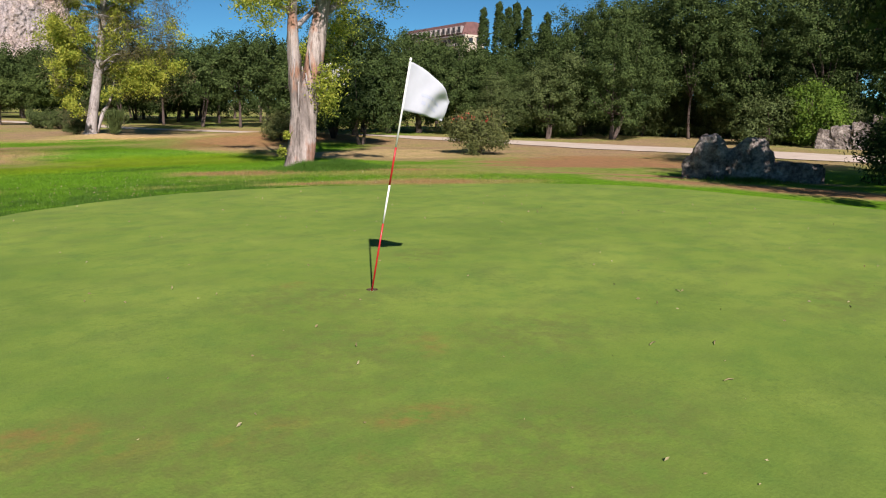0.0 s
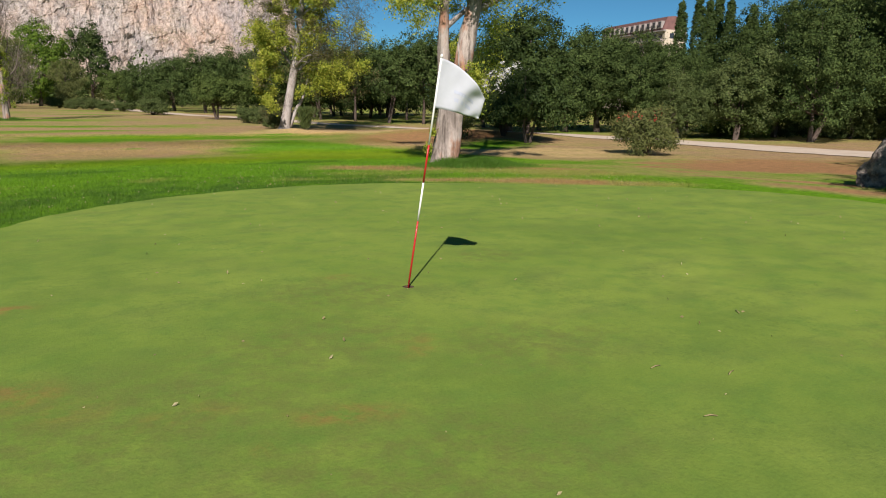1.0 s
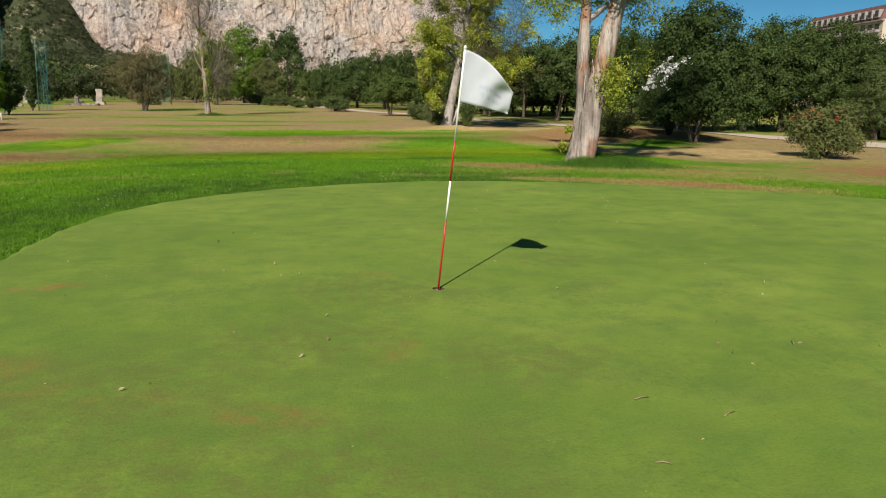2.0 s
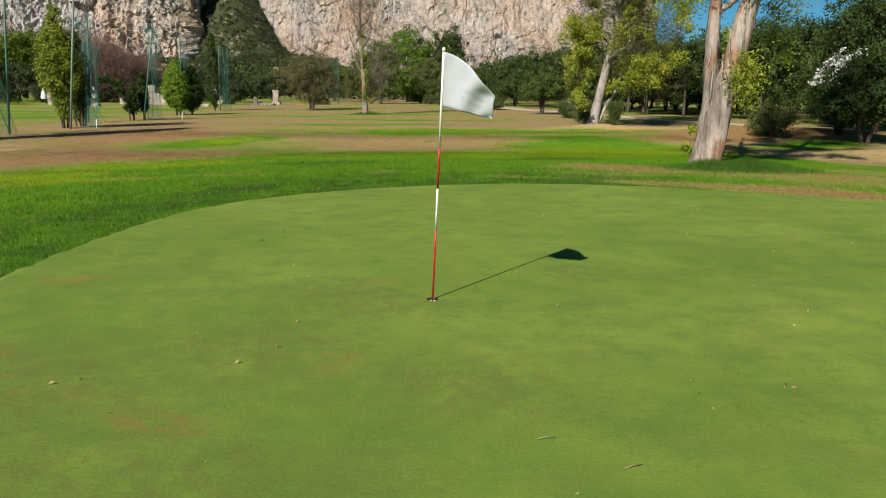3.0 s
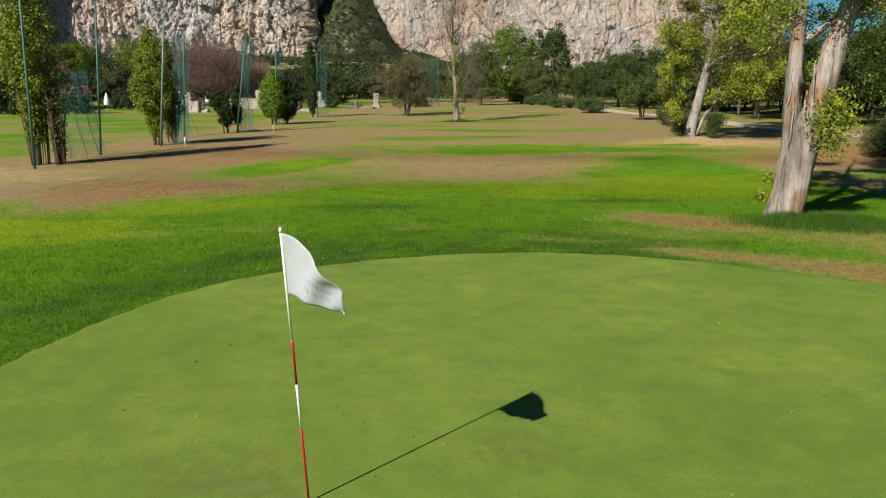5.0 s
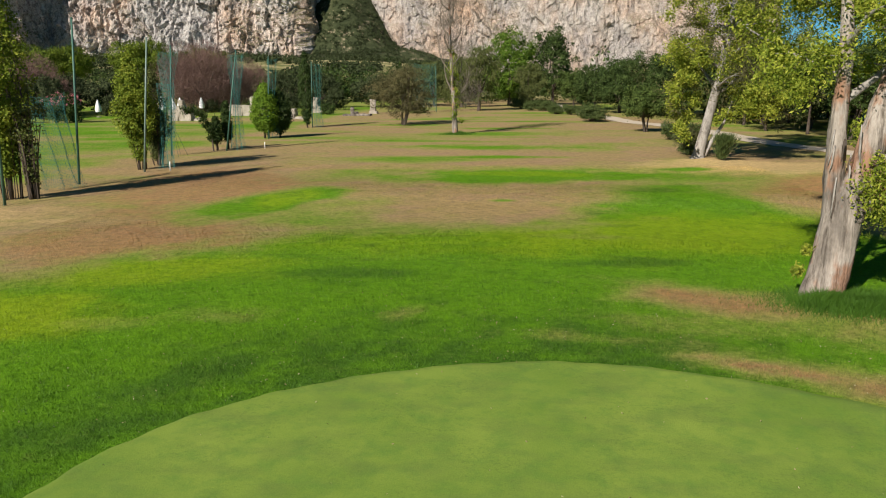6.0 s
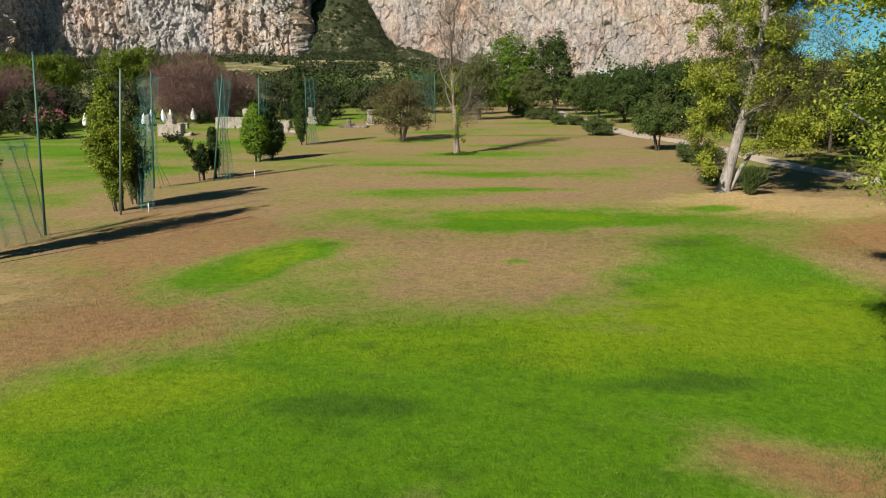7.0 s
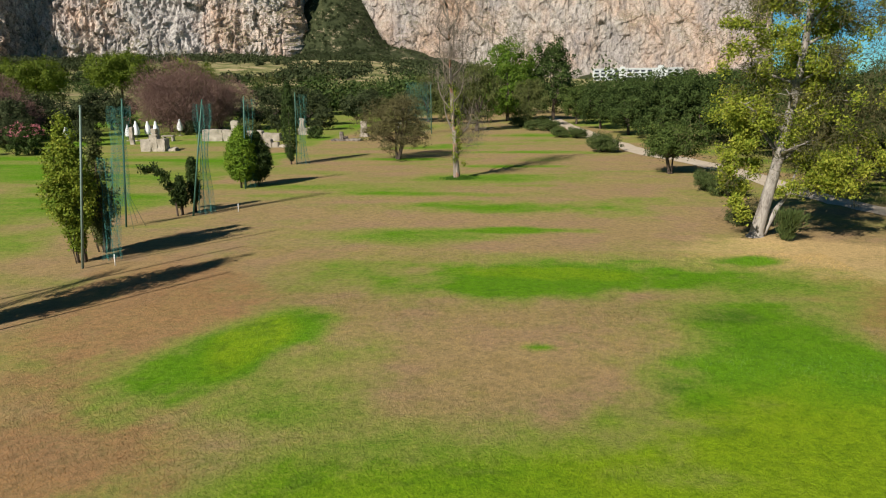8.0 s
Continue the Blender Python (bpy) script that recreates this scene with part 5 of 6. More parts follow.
column_tree("juniper", (-21.5, 45.8), 0.55, 2.2, 44, "small ragged dark cypress on the fairway edge", CYPRESS_SHADED_LEAF, 2600, 0.6, 0.6)


def build_bent_juniper():
    rng = np.random.default_rng(45)
    at = (-21.9, 45.4)
    ob = thing("bent_juniper", (*at, ground_height(*at)), "ragged dark young conifer with its top bent over", "tree")
    line = curve_points([(0.3, 0, -0.1), (0.25, 0, 0.8), (0.05, 0, 1.7), (-0.35, 0, 2.4), (-0.9, 0, 2.75), (-1.5, 0, 2.85)], 5)
    part("trunk", tube(bmesh.new(), line, [0.06 * (1.1 - j / len(line)) for j in range(len(line))], 6), DARK_BARK, ob)
    spots = [(p.x + rng.normal(0, 0.14), p.y + rng.normal(0, 0.14), p.z + rng.normal(0, 0.08), 0.15) for p in line[8:] for k in range(2)] + [(rng.normal(0.15, 0.10), rng.normal(0, 0.10), rng.uniform(0.7, 1.6), 0.11) for k in range(7)]
    pts, out = leaf_sprays(rng, spots, 38, 0.2, 0.4)
    part("crown", leaf_mesh("crown", pts, out, 0.2, 0.07, CYPRESS_SHADED_LEAF, 46, 0.5), None, ob)


build_bent_juniper()


# ---------------------------------------------------------------- trees round the fairway
def place(bearing, dist):
    """A spot on the map by its compass bearing and distance from the corner of the green."""
    a = radians(bearing)
    x, y = -4.0 + dist * math.sin(a), -5.3 + dist * math.cos(a)
    return x, y, ground_height(x, y)


HEDGE = "evergreens behind the gravel track"
oaks = []
for k, (b, d, w, low, high) in enumerate(((53.0, 56, 8.0, 0.4, 9.4), (61.0, 55, 9.4, 1.9, 10.6), (43.5, 55, 7.6, 1.1, 7.2), (38.2, 56, 6.5, 1.0, 6.4))):
    oaks.append(grown_tree("evergreen_oak", place(b, d), "broad dense dark green evergreen oak behind the gravel track", "tree", w, low, high, (0.135, 0.088), (52000, 56000, 36000, 30000)[k], OAK_LEAF, DARK_BARK, 60 + k, 1, 0.1 if k == 1 else 0.2, 18, 0.46, HEDGE, per=85))
for k, (b, d, w, high, which) in enumerate(((57.6, 60, 9.0, 10.2, 1), (65.4, 56, 9.4, 10.6, 1), (69.8, 54, 9, 9.8, 1), (74.5, 54, 9, 10.5, 1), (50.2, 60, 7.6, 8.0, 0))):
    sw, sh = ((8.0, 9.4), (9.4, 10.6))[which]
    x, y, z = place(b, d)
    repeat(oaks[which], x, y, w / sw, 71 * k, (high / sh) / (w / sw), z)
for k, (b, d, w, high) in enumerate(((46.5, 54, 6.0, 5.6), (40.6, 57, 7.2, 7.3), (36.2, 57, 6.5, 6.0), (34.0, 54, 7.0, 7.2))):
    src, (sw, sh) = oaks[2 + k % 2], ((7.6, 7.2), (6.5, 6.4))[k % 2]
    x, y, z = place(b, d)
    repeat(src, x, y, w / sw, 50 * k, (high / sh) / (w / sw), z)
# Second row, added to close bright gaps and keep the hollows dark.
rear = grown_tree("evergreen_oak", place(62.8, 63), "dark evergreen oak in the second row behind the track", "tree", 9.5, 0.1, 10.2, (0.26, 0.18), 12000, OAK_LEAF, DARK_BARK, 66, 1, 0.2, 14, 0.6, HEDGE)
for k, (b, d, s) in enumerate(((79, 54, 1), (71.5, 63, 1.05), (67, 64, 1.05), (54.5, 65, 0.95), (58.5, 65, 1.02), (45.0, 64, 0.72), (42.0, 66, 0.75), (31.8, 62, 0.68), (38.6, 66, 0.68), (48.5, 68, 0.72), (64.5, 68, 0.9), (68.8, 69, 0.9), (47, 62, 0.62), (56.5, 68, 0.8), (60.6, 68, 0.95), (14.5, 104, 0.8), (17, 100, 0.75), (19.4, 106, 0.8), (21.8, 102, 0.75), (24.2, 108, 0.85), (26.6, 103, 0.8), (29, 106, 0.85), (31.4, 103, 0.8), (33.8, 104, 0.85), (36.4, 100, 0.85))):
    x, y, z = place(b, d)
    repeat(rear, x, y, s, 67 * k, 1, z)
x, y, z = place(77.0, 25)
repeat(oaks[2], x, y, 0.85, 20, 1.5, z)
front = grown_tree("round_shrub_tree", place(55.4, 51), "rounded dark green evergreen tree in front of the oaks", "tree", 7.6, 0.3, 9.2, (0.13, 0.08), 50000, OAK_LEAF, DARK_BARK, 71, 2, 0.14, 18, 0.44, HEDGE, per=80)
side = grown_tree("round_shrub_tree", place(50.6, 50), "rounded olive-green shrub tree in front of the oaks", "tree", 5.2, 0.3, 5.6, (0.13, 0.075), 26000, BUSH_LEAF, DARK_BARK, 72, 2, 0.12, 14, 0.42, HEDGE, per=60)
x, y, z = place(46.8, 50)
repeat(side, x, y, 0.75, 140, 1, z)
low = grown_tree("laurel_bush", place(69.4, 49), "bright yellow-green laurel bush beside the gravel track", "bush", 4.4, 0.05, 3.7, (0.15, 0.09), 12000, FRESH_LEAF, DARK_BARK, 73, 3, 0.06, 9, 0.45, HEDGE)
for b, d, s, t in ((51.5, 54, 0.62, 0.75), (49.4, 55, 0.6, 0.7), (74.8, 47, 0.9, 0.9)):
    x, y, z = place(b, d)
    repeat(low, x, y, s, 33 * b, t, z)
scrub = grown_tree("dark_shrub", place(66.2, 49), "dark green shrub in the shade of the oaks", "bush", 4.4, 0.05, 2.4, (0.16, 0.09), 9000, BUSH_LEAF, DARK_BARK, 74, 3, 0.05, 10, 0.4, HEDGE, per=50)
# Those at 52 to 64 degrees are added to darken the hollow.
for b, d, s in ((68.0, 50.5, 0.7), (72.4, 50, 0.8), (57.6, 58, 0.8), (59.4, 59, 0.9), (61.4, 59.5, 0.85), (63.2, 58, 0.9), (55.0, 60, 0.9), (52.4, 60, 0.9)):
    x, y, z = place(b, d)
    repeat(scrub, x, y, s, 50 * b, 1, z)

grove = grown_tree("grove_tree", place(29.0, 70), "dark green grove tree with slender trunk beyond the track", "tree", 7.5, 2.1, 8.2, (0.20, 0.12), 13000, OAK_LEAF, DARK_BARK, 81, 1, 0.13, 11, 0.5, "grove beyond the track")
twin = grown_tree("grove_tree", place(24.2, 68), "green grove tree with two slender trunks beyond the track", "tree", 7.2, 2.0, 6.8, (0.20, 0.12), 13000, OAK_LEAF, DARK_BARK, 82, 2, 0.10, 10, 0.5, "grove beyond the track")
for k, (b, d, s) in enumerate(((27.0, 67, 0.95), (31.5, 74, 1.0), (21.6, 73, 0.92), (19.0, 76, 0.95), (25.5, 80, 1.05), (22.5, 84, 1.05), (28.5, 84, 1.1), (33.5, 80, 1.1), (17.2, 84, 1.0), (19.8, 90, 1.05), (15.5, 92, 1.0), (24.0, 96, 1.1), (30.5, 95, 1.1), (35.5, 92, 1.1))):
    x, y, z = place(b, d)
    repeat((grove, twin)[k % 2], x, y, s, 63 * k, 1, z)
rowed = grown_tree("carob_tree", (14.0, 95, ground_height(14.0, 95)), "dense dark green carob tree lining the gravel track", "tree", 8.4, 0.7, 7.6, (0.21, 0.14), 20000, OAK_LEAF, DARK_BARK, 83, 1, 0.2, 12, 0.55, "trees lining the track")
rowed2 = grown_tree("carob_tree", (20.5, 84, ground_height(20.5, 84)), "olive-green carob tree lining the gravel track", "tree", 8.2, 0.7, 7.0, (0.21, 0.14), 19000, CAROB_LEAF, DARK_BARK, 84, 1, 0.2, 12, 0.55, "trees lining the track")
for k, (x, y, s) in enumerate(((17.4, 89.5, 1.02), (23, 76.5, 0.9), (11.3, 104, 0.98), (8.6, 116, 0.9), (5.6, 127, 0.85), (25.5, 70, 0.9), (24, 93, 0.8), (20, 102, 1.05), (17, 114, 0.75), (14, 127, 0.9), (29, 84, 0.85), (32, 76, 1), (30, 98, 1.1), (26, 112, 1.1), (22, 128, 1.1), (36, 88, 1.1))):
    repeat((rowed, rowed2)[(k + k // 3) % 2], x, y, s, 47 * k)
fan = grown_tree("small_fan_tree", (10.0, 64.6, ground_height(10.0, 64.6)), "small dense dark green tree on several thin stems by the track", "tree", 4.6, 1.0, 4.0, (0.15, 0.095), 16000, CAROB_LEAF, DARK_BARK, 85, 4, 0.08, 11, 0.45)
shrub = grown_tree("fairway_olive", (-14.2, 75.6, ground_height(-14.2, 75.6)), "spreading brownish olive tree on several stems", "tree", 7.6, 0.8, 6.0, (0.17, 0.06), 24000, BROWN_OLIVE, DARK_BARK, 86, 4, 0.13, 14, 0.45, gaps=0.2)
big = grown_tree("plane_tree", (-6.0, 136, ground_height(-6, 136)), "tall bright green plane tree at the end of the fairway", "tree", 11, 0.6, 14.2, (0.32, 0.22), 21000, FRESH_LEAF, DARK_BARK, 87, 1, 0.3, 13, 0.8, gaps=0.25)
big2 = grown_tree("plane_tree", (2.0, 138, ground_height(2, 138)), "tall dark green plane tree at the end of the fairway", "tree", 9, 0.6, 14.0, (0.32, 0.22), 15000, OAK_LEAF, DARK_BARK, 88, 1, 0.3, 12, 0.8, gaps=0.3)
weep = grown_tree("pepper_tree", (-9.5, 113, ground_height(-9.5, 113)), "dark weeping pepper tree at the fairway's end", "tree", 7.6, 0.5, 10.0, (0.5, 0.09), 10000, OLIVE_LEAF, DARK_BARK, 89, 1, 0.25, 11, 0.6, gaps=0.2, down=1.5)
for k, (x, y, s) in enumerate(((-14, 128, 0.9), (-2, 122, 0.75), (-20, 135, 0.85))):
    repeat(weep, x, y, s, 100 * k)
# Dark scrub leaf stands in for the deep shade inside these trees.
back = grown_tree("backing_tree", (-40, 128, ground_height(-40, 128)), "dark green tree along the far edge of the course", "tree", 8.5, 0.2, 6.2, (0.28, 0.18), 10000, SCRUB_LEAF, DARK_BARK, 90, 1, 0.2, 12, 0.65, "far edge trees")
back2 = grown_tree("backing_tree", (-31, 132, ground_height(-31, 132)), "dark tree along the far edge of the course", "tree", 8.0, 0.2, 5.8, (0.28, 0.17), 10000, SCRUB_LEAF, DARK_BARK, 91, 1, 0.2, 12, 0.65, "far edge trees")
for k, (x, y, s) in enumerate(((-49, 136, 1.0), (-24, 140, 0.95), (-58, 130, 1.0), (-16, 148, 1.0), (-76, 86, 0.85), (-71, 95, 0.9), (-80, 98, 1.0), (-68, 106, 0.95), (-77, 110, 1.05), (-72, 121, 1.1),
                               (-84, 84, 0.95), (-92, 92, 1.1), (-88, 108, 1.2), (-62, 122, 0.7), (-55, 119, 0.6), (-47, 120, 0.6), (-100, 100, 1.2), (-66, 88, 0.55), (10, 150, 0.9), (18, 146, 1.0), (-90, 74, 1.0), (-99, 82, 1.1))):
    repeat((back, back2)[(k * 5 // 3) % 2], x, y, s, 57 * k)
bare = grown_tree("leafless_tree", (-54, 112, ground_height(-54, 112)), "broad leafless tree with reddish brown twigs", "tree", 15.5, 1.6, 9.3, (0.62, 0.034), 44000, TWIG, DARK_BARK, 92, 3, 0.2, 14, 0.9, "leafless trees", facing=False)
for k, (x, y, s) in enumerate(((-58, 115, 0.75), (-51.5, 118, 0.8), (-82, 92, 0.85), (-76, 100, 0.8))):
    repeat(bare, x, y, s, 120 * k)
# Low copies; the far-left ones fill black shade under the trees.
for k, (x, y, s) in enumerate(((-63, 78, 0.42), (-60, 84, 0.36), (-68, 80, 0.5), (-57, 92, 0.34), (-62, 98, 0.42), (-72, 78, 0.55), (-78, 80, 0.6), (-59, 104, 0.38), (-52, 109, 0.3), (-45, 110, 0.34), (-66, 92, 0.5), (-40, 113, 0.42), (-34, 117, 0.5))):
    repeat((back, back2)[k % 2], x, y, s, 83 * k, 1.1)
pine = grown_tree("umbrella_pine", (-88, 152, ground_height(-88, 152)), "umbrella pine with flat yellow-green crown", "tree", 16, 8.4, 11.5, (0.34, 0.20), 24000, PINE_LEAF, DARK_BARK, 93, 1, 0.3, 14, 0.9, "umbrella pines")
for k, (x, y, s) in enumerate(((-101, 143, 0.9), (-110, 140, 0.85), (-76, 158, 0.85), (-120, 150, 1.0))):
    repeat(pine, x, y, s, 80 * k)
gold = grown_tree("golden_poplar", (-89.5, 185, ground_height(-89.5, 185)), "yellow-green broad poplar beyond the leafless trees", "tree", 9, 2, 13.6, (0.6, 0.4), 5000, POPLAR_LEAF, DARK_BARK, 94, 1, 0.3, 12, 0.9)

tall = column_tree("cypress", (78.0, 75.5), 2.1, 16.8, 95, "tall dark cypress near the hotel", CYPRESS_SHADED_LEAF, 9000, 0.5, 0.62, "hotel cypresses", full=0.5, leaf=(0.36, 0.15))
for k, (b, s) in enumerate(((46.6, 1.05), (47.3, 1.02), (47.9, 1.08), (48.7, 1.0), (50.2, 0.97), (49.9, 0.9), (64.0, 1.1), (70.5, 1.1), (71.2, 1.12))):
    x, y, z = place(b, 115 + 2 * (k % 3))
    repeat(tall, x, y, s, 30 * k, 1, z)


# ---------------------------------------------------------------- bushes
def flowering(at, width, height, seed, name, label, leaf_mat, bloom_mat, blooms, upper=0.55, leaf=(0.17, 0.045), leaves=6000, group=""):
    """A bush of many stems from one root, with blooms over its top."""
    rng = np.random.default_rng(seed)
    ob = thing(name, at, label, "bush", group)
    stems = bmesh.new()
    for k in range(26):
        a = rng.uniform(0, math.tau)
        r = width * 0.45 * math.sqrt(rng.random())
        e = Vector((r * math.cos(a), r * math.sin(a), height * rng.uniform(0.5, 0.9)))
        tube(stems, curve_points([(0.1 * math.cos(a), 0.1 * math.sin(a), -0.05), (e.x * 0.45, e.y * 0.45, e.z * 0.6), tuple(e)], 3), [0.025, 0.022, 0.02, 0.016, 0.012, 0.01, 0.006], 4)
    part("stem_cluster", stems, DARK_BARK, ob)
    shape = crown_blobs(rng, width, 0.05 * height, height, 10)
    pts, out = clumps(rng, shape, leaves, 0.3, shell=0.5)
    keep = pts[:, 2] > 0.03
    part("foliage", leaf_mesh("foliage", pts[keep], out[keep], leaf[0], leaf[1], leaf_mat, seed, 0.5), None, ob)
    if bloom_mat:
        pts, out = clumps(rng, shape, blooms, 0.2, per=12, shell=0.98)
        keep = pts[:, 2] > height * upper
        part("flowering_top", leaf_mesh("flowering_top", pts[keep], out[keep], 0.03 * height + 0.03, 0.03 * height + 0.02, bloom_mat, seed + 1, 0.7), None, ob)["kind"] = "stuff"
    return ob


flowering((19.4, 17.9, ground_height(19.4, 17.9)), 2.9, 2.0, 101, "oleander", "greyish oleander bush with a few red blooms on dry turf", OLIVE_LEAF, RED_BLOOM, 380, 0.72, leaves=9000)
# The next three take dark cypress leaf to stand in for shade on them.
flowering((19.9, 30.2, ground_height(19.9, 30.2)), 3.9, 4.1, 102, "white_oleander", "dark oleander bush crowned with white blooms", CYPRESS_SHADED_LEAF, WHITE_BLOOM, 4200, 0.6, leaves=19000)
grown_tree("small_dark_tree", (18.9, 26.2, ground_height(18.9, 26.2)), "small dark green tree on a forked trunk near the track", "tree", 4.4, 0.9, 4.0, (0.14, 0.085), 18000, CYPRESS_SHADED_LEAF, DARK_BARK, 103, 2, 0.08, 9, 0.35)
grown_tree("shady_evergreen", (23.0, 32.5, ground_height(23.0, 32.5)), "tall dark evergreen behind the white oleander", "tree", 6.4, 0.5, 7.6, (0.16, 0.10), 26000, CYPRESS_SHADED_LEAF, DARK_BARK, 113, 1, 0.16, 13, 0.45)
flowering((16.2, 29.5, ground_height(16.2, 29.5)), 2.4, 1.7, 104, "grey_bush", "low grey-green bush beside the bank", OLIVE_LEAF, None, 0, leaves=5000)
flowering((-57, 80, ground_height(-57, 80)), 5.0, 3.6, 105, "pink_oleander", "pink-flowering oleander by the dark trees", OAK_LEAF, PINK_BLOOM, 2600, 0.6, (0.3, 0.1), 5000)
flowering((-60, 106, ground_height(-60, 106)), 3.4, 3.0, 106, "pink_oleander", "small pink oleander behind the terrace", OAK_LEAF, PINK_BLOOM, 900, 0.6, (0.3, 0.1), 4000)
BUSH = "bushes along the track"
bush = flowering((6.2, 82.3, ground_height(6.2, 82.3)), 3.9, 1.9, 107, "track_bush", "low rounded grey-green bush on dry turf by the track", BUSH_LEAF, None, 0, leaf=(0.16, 0.07), leaves=9000, group=BUSH)
for k, (x, y, s) in enumerate(((2.3, 101, 0.72), (4.4, 99.5, 0.7), (1.0, 112, 0.85), (-1.2, 114, 0.8), (-3.2, 121, 0.95), (0.3, 123, 0.8), (11.0, 56.0, 0.62), (11.7, 53.8, 0.66), (10.2, 44.5, 0.45))):
    repeat(bush, x, y, s, 70 * k, 1.15 if s < 0.7 else 1)
flowering((-30.5, 101, ground_height(-30.5, 101)), 2.2, 1.5, 108, "terrace_bush", "small dark bush by the stone terrace", OAK_LEAF, None, 0, leaf=(0.25, 0.1), leaves=2500)
flowering((-39.0, 99.5, ground_height(-39, 99.5)), 4.2, 2.6, 109, "terrace_bush", "olive-green bush behind the low stone wall", OLIVE_LEAF, None, 0, leaf=(0.25, 0.1), leaves=3500)
flowering((-18.4, 105, ground_height(-18.4, 105)), 3.6, 2.0, 110, "pale_bush", "pale flowering bush behind the fairway olive", OLIVE_LEAF, WHITE_BLOOM, 900, 0.5, (0.25, 0.1), 3500)
flowering((17.6, 0.6, ground_height(17.6, 0.6)), 2.6, 2.0, 111, "shaded_bush", "dark shaded bush beside the rock", OAK_LEAF, None, 0, leaves=6000)
# Two trees out of view, added to throw shade over the rock.
shade = grown_tree("shade_tree", (11.4, -3.6, ground_height(11.4, -3.6)), "unseen dark evergreen, added to shade the rock", "tree", 5.6, 2.2, 7.6, (0.20, 0.11), 14000, OAK_LEAF, DARK_BARK, 112, 1, 0.22, 13, 0.45, gaps=0.25)
repeat(shade, 16.5, -4.0, 0.95, 60)


# ---------------------------------------------------------------- rock, stones, terrace
def rough_block(bm, lo, hi, seed, amount=0.08, cuts=5, bevel=0.08):
    part_bm = bmesh.new()
    boxed(part_bm, lo, hi, bevel)
    bmesh.ops.subdivide_edges(part_bm, edges=part_bm.edges[:], cuts=cuts, use_grid_fill=True)
    for v in part_bm.verts:
        p = v.co * 1.6 + Vector((seed * 3.1, seed, 0))
        v.co += noise.noise_vector(p) * amount + noise.noise_vector(p * 3.4) * amount * 0.4
    me = bpy.data.meshes.new("tmp")
    part_bm.to_mesh(me)
    part_bm.free()
    bm.from_mesh(me)
    bpy.data.meshes.remove(me)
    return bm


def build_rock():
    """The weathered rock seat: two humps with a saddle between, and a long low block."""
    ob = thing("rock_seat", (14.2, 3.55, ground_height(14.2, 3.55)), "weathered grey rock with two humps and a low block", "rock", turn=-56)
    body = bmesh.new()
    nu, nv = 72, 36
    def hump(u):
        h = 1.02 - 0.10 * abs(u - 0.5)
        for c, w, a in ((0.30, 0.16, 0.62), (0.78, 0.19, 0.55)):
            h += a * math.exp(-((u - c) / w) ** 6) * (1 - 0.25 * abs(u - c) / w)
        return h * (0.55 + 0.45 * min(1, u / 0.12)) * (0.75 + 0.25 * min(1, (1 - u) / 0.06))
    rows = []
    for i in range(nu + 1):
        u = i / nu
        h, thick = hump(u), 0.42 + 0.12 * math.sin(u * 5)
        row = []
        for j in range(nv + 1):
            a = math.pi * j / nv
            c, s = math.cos(a), math.sin(a)
            y = -thick * (abs(c) ** 0.55) * (1 if c > 0 else -1)
            z = -0.15 + (h + 0.15) * s ** 0.6
            p = Vector((-1.55 + 2.95 * u, y, z))
            n = noise.noise_vector(p * 1.5) * 0.13 + noise.noise_vector(p * 4.5) * 0.075 + noise.noise_vector(p * 11) * 0.035
            row.append(body.verts.new(p + n))
        rows.append(row)
    for a, b in zip(rows, rows[1:]):
        for j in range(nv):
            body.faces.new((a[j], b[j], b[j + 1], a[j + 1]))
    body.faces.new(rows[0][::-1])
    body.faces.new(rows[-1])
    ob.scale = (0.74, 0.74, 0.72)
    part("boulder", body, STONE, ob)
    part("low_block", rough_block(bmesh.new(), (1.25, -0.42, -0.2), (3.0, 0.38, 0.62), 4, 0.09, 6, 0.10), STONE, ob, "long low stone block")
    return ob


build_rock()


def stones(name, at, blocks, label, material=None, turn=0, rough=0.13):
    ob = thing(name, (*at, ground_height(*at)), label, "stonework", turn=turn)
    for k, (lo, hi) in enumerate(blocks):
        part("stone", rough_block(bmesh.new(), lo, hi, k + at[0], rough, 6, 0.05), material or PALE_STONE, ob, shade=False)
    return ob


stones("ruined_wall", place(71.4, 46.5)[:2], [((-1.5, -0.4, -0.2), (-0.7, 0.4, 1.0)), ((-0.8, -0.4, -0.2), (0.3, 0.4, 1.25)), ((0.2, -0.5, -0.2), (1.2, 0.4, 1.45)), ((1.1, -0.4, -0.2), (2.2, 0.5, 1.8))], "pale ruined stone wall beyond the track", STONE, turn=-71, rough=0.2)
stones("stone_monument", (-44.0, 84.2), [((-1.7, -0.6, -0.1), (-0.4, 0.6, 1.35)), ((-0.5, -0.5, -0.1), (0.4, 0.5, 1.9)), ((0.4, -0.6, -0.1), (1.4, 0.6, 1.4)), ((1.3, -0.3, -0.1), (2.4, 0.7, 0.35)), ((-0.3, -0.35, 1.8), (0.25, 0.35, 2.5))], "ruined pale stone monument on the lawn")
stones("terrace_wall", (-39.5, 97.5), [((-5.0, -0.5, -0.1), (-2.2, 0.5, 1.5)), ((-2.2, -0.5, -0.1), (0.6, 0.5, 1.5)), ((0.6, -0.5, -0.1), (3.2, 0.5, 1.3)), ((-1.0, -0.4, 1.4), (-0.1, 0.4, 2.6)), ((3.2, -0.5, -0.1), (5.6, 0.6, 1.0))], "low pale stone terrace wall")
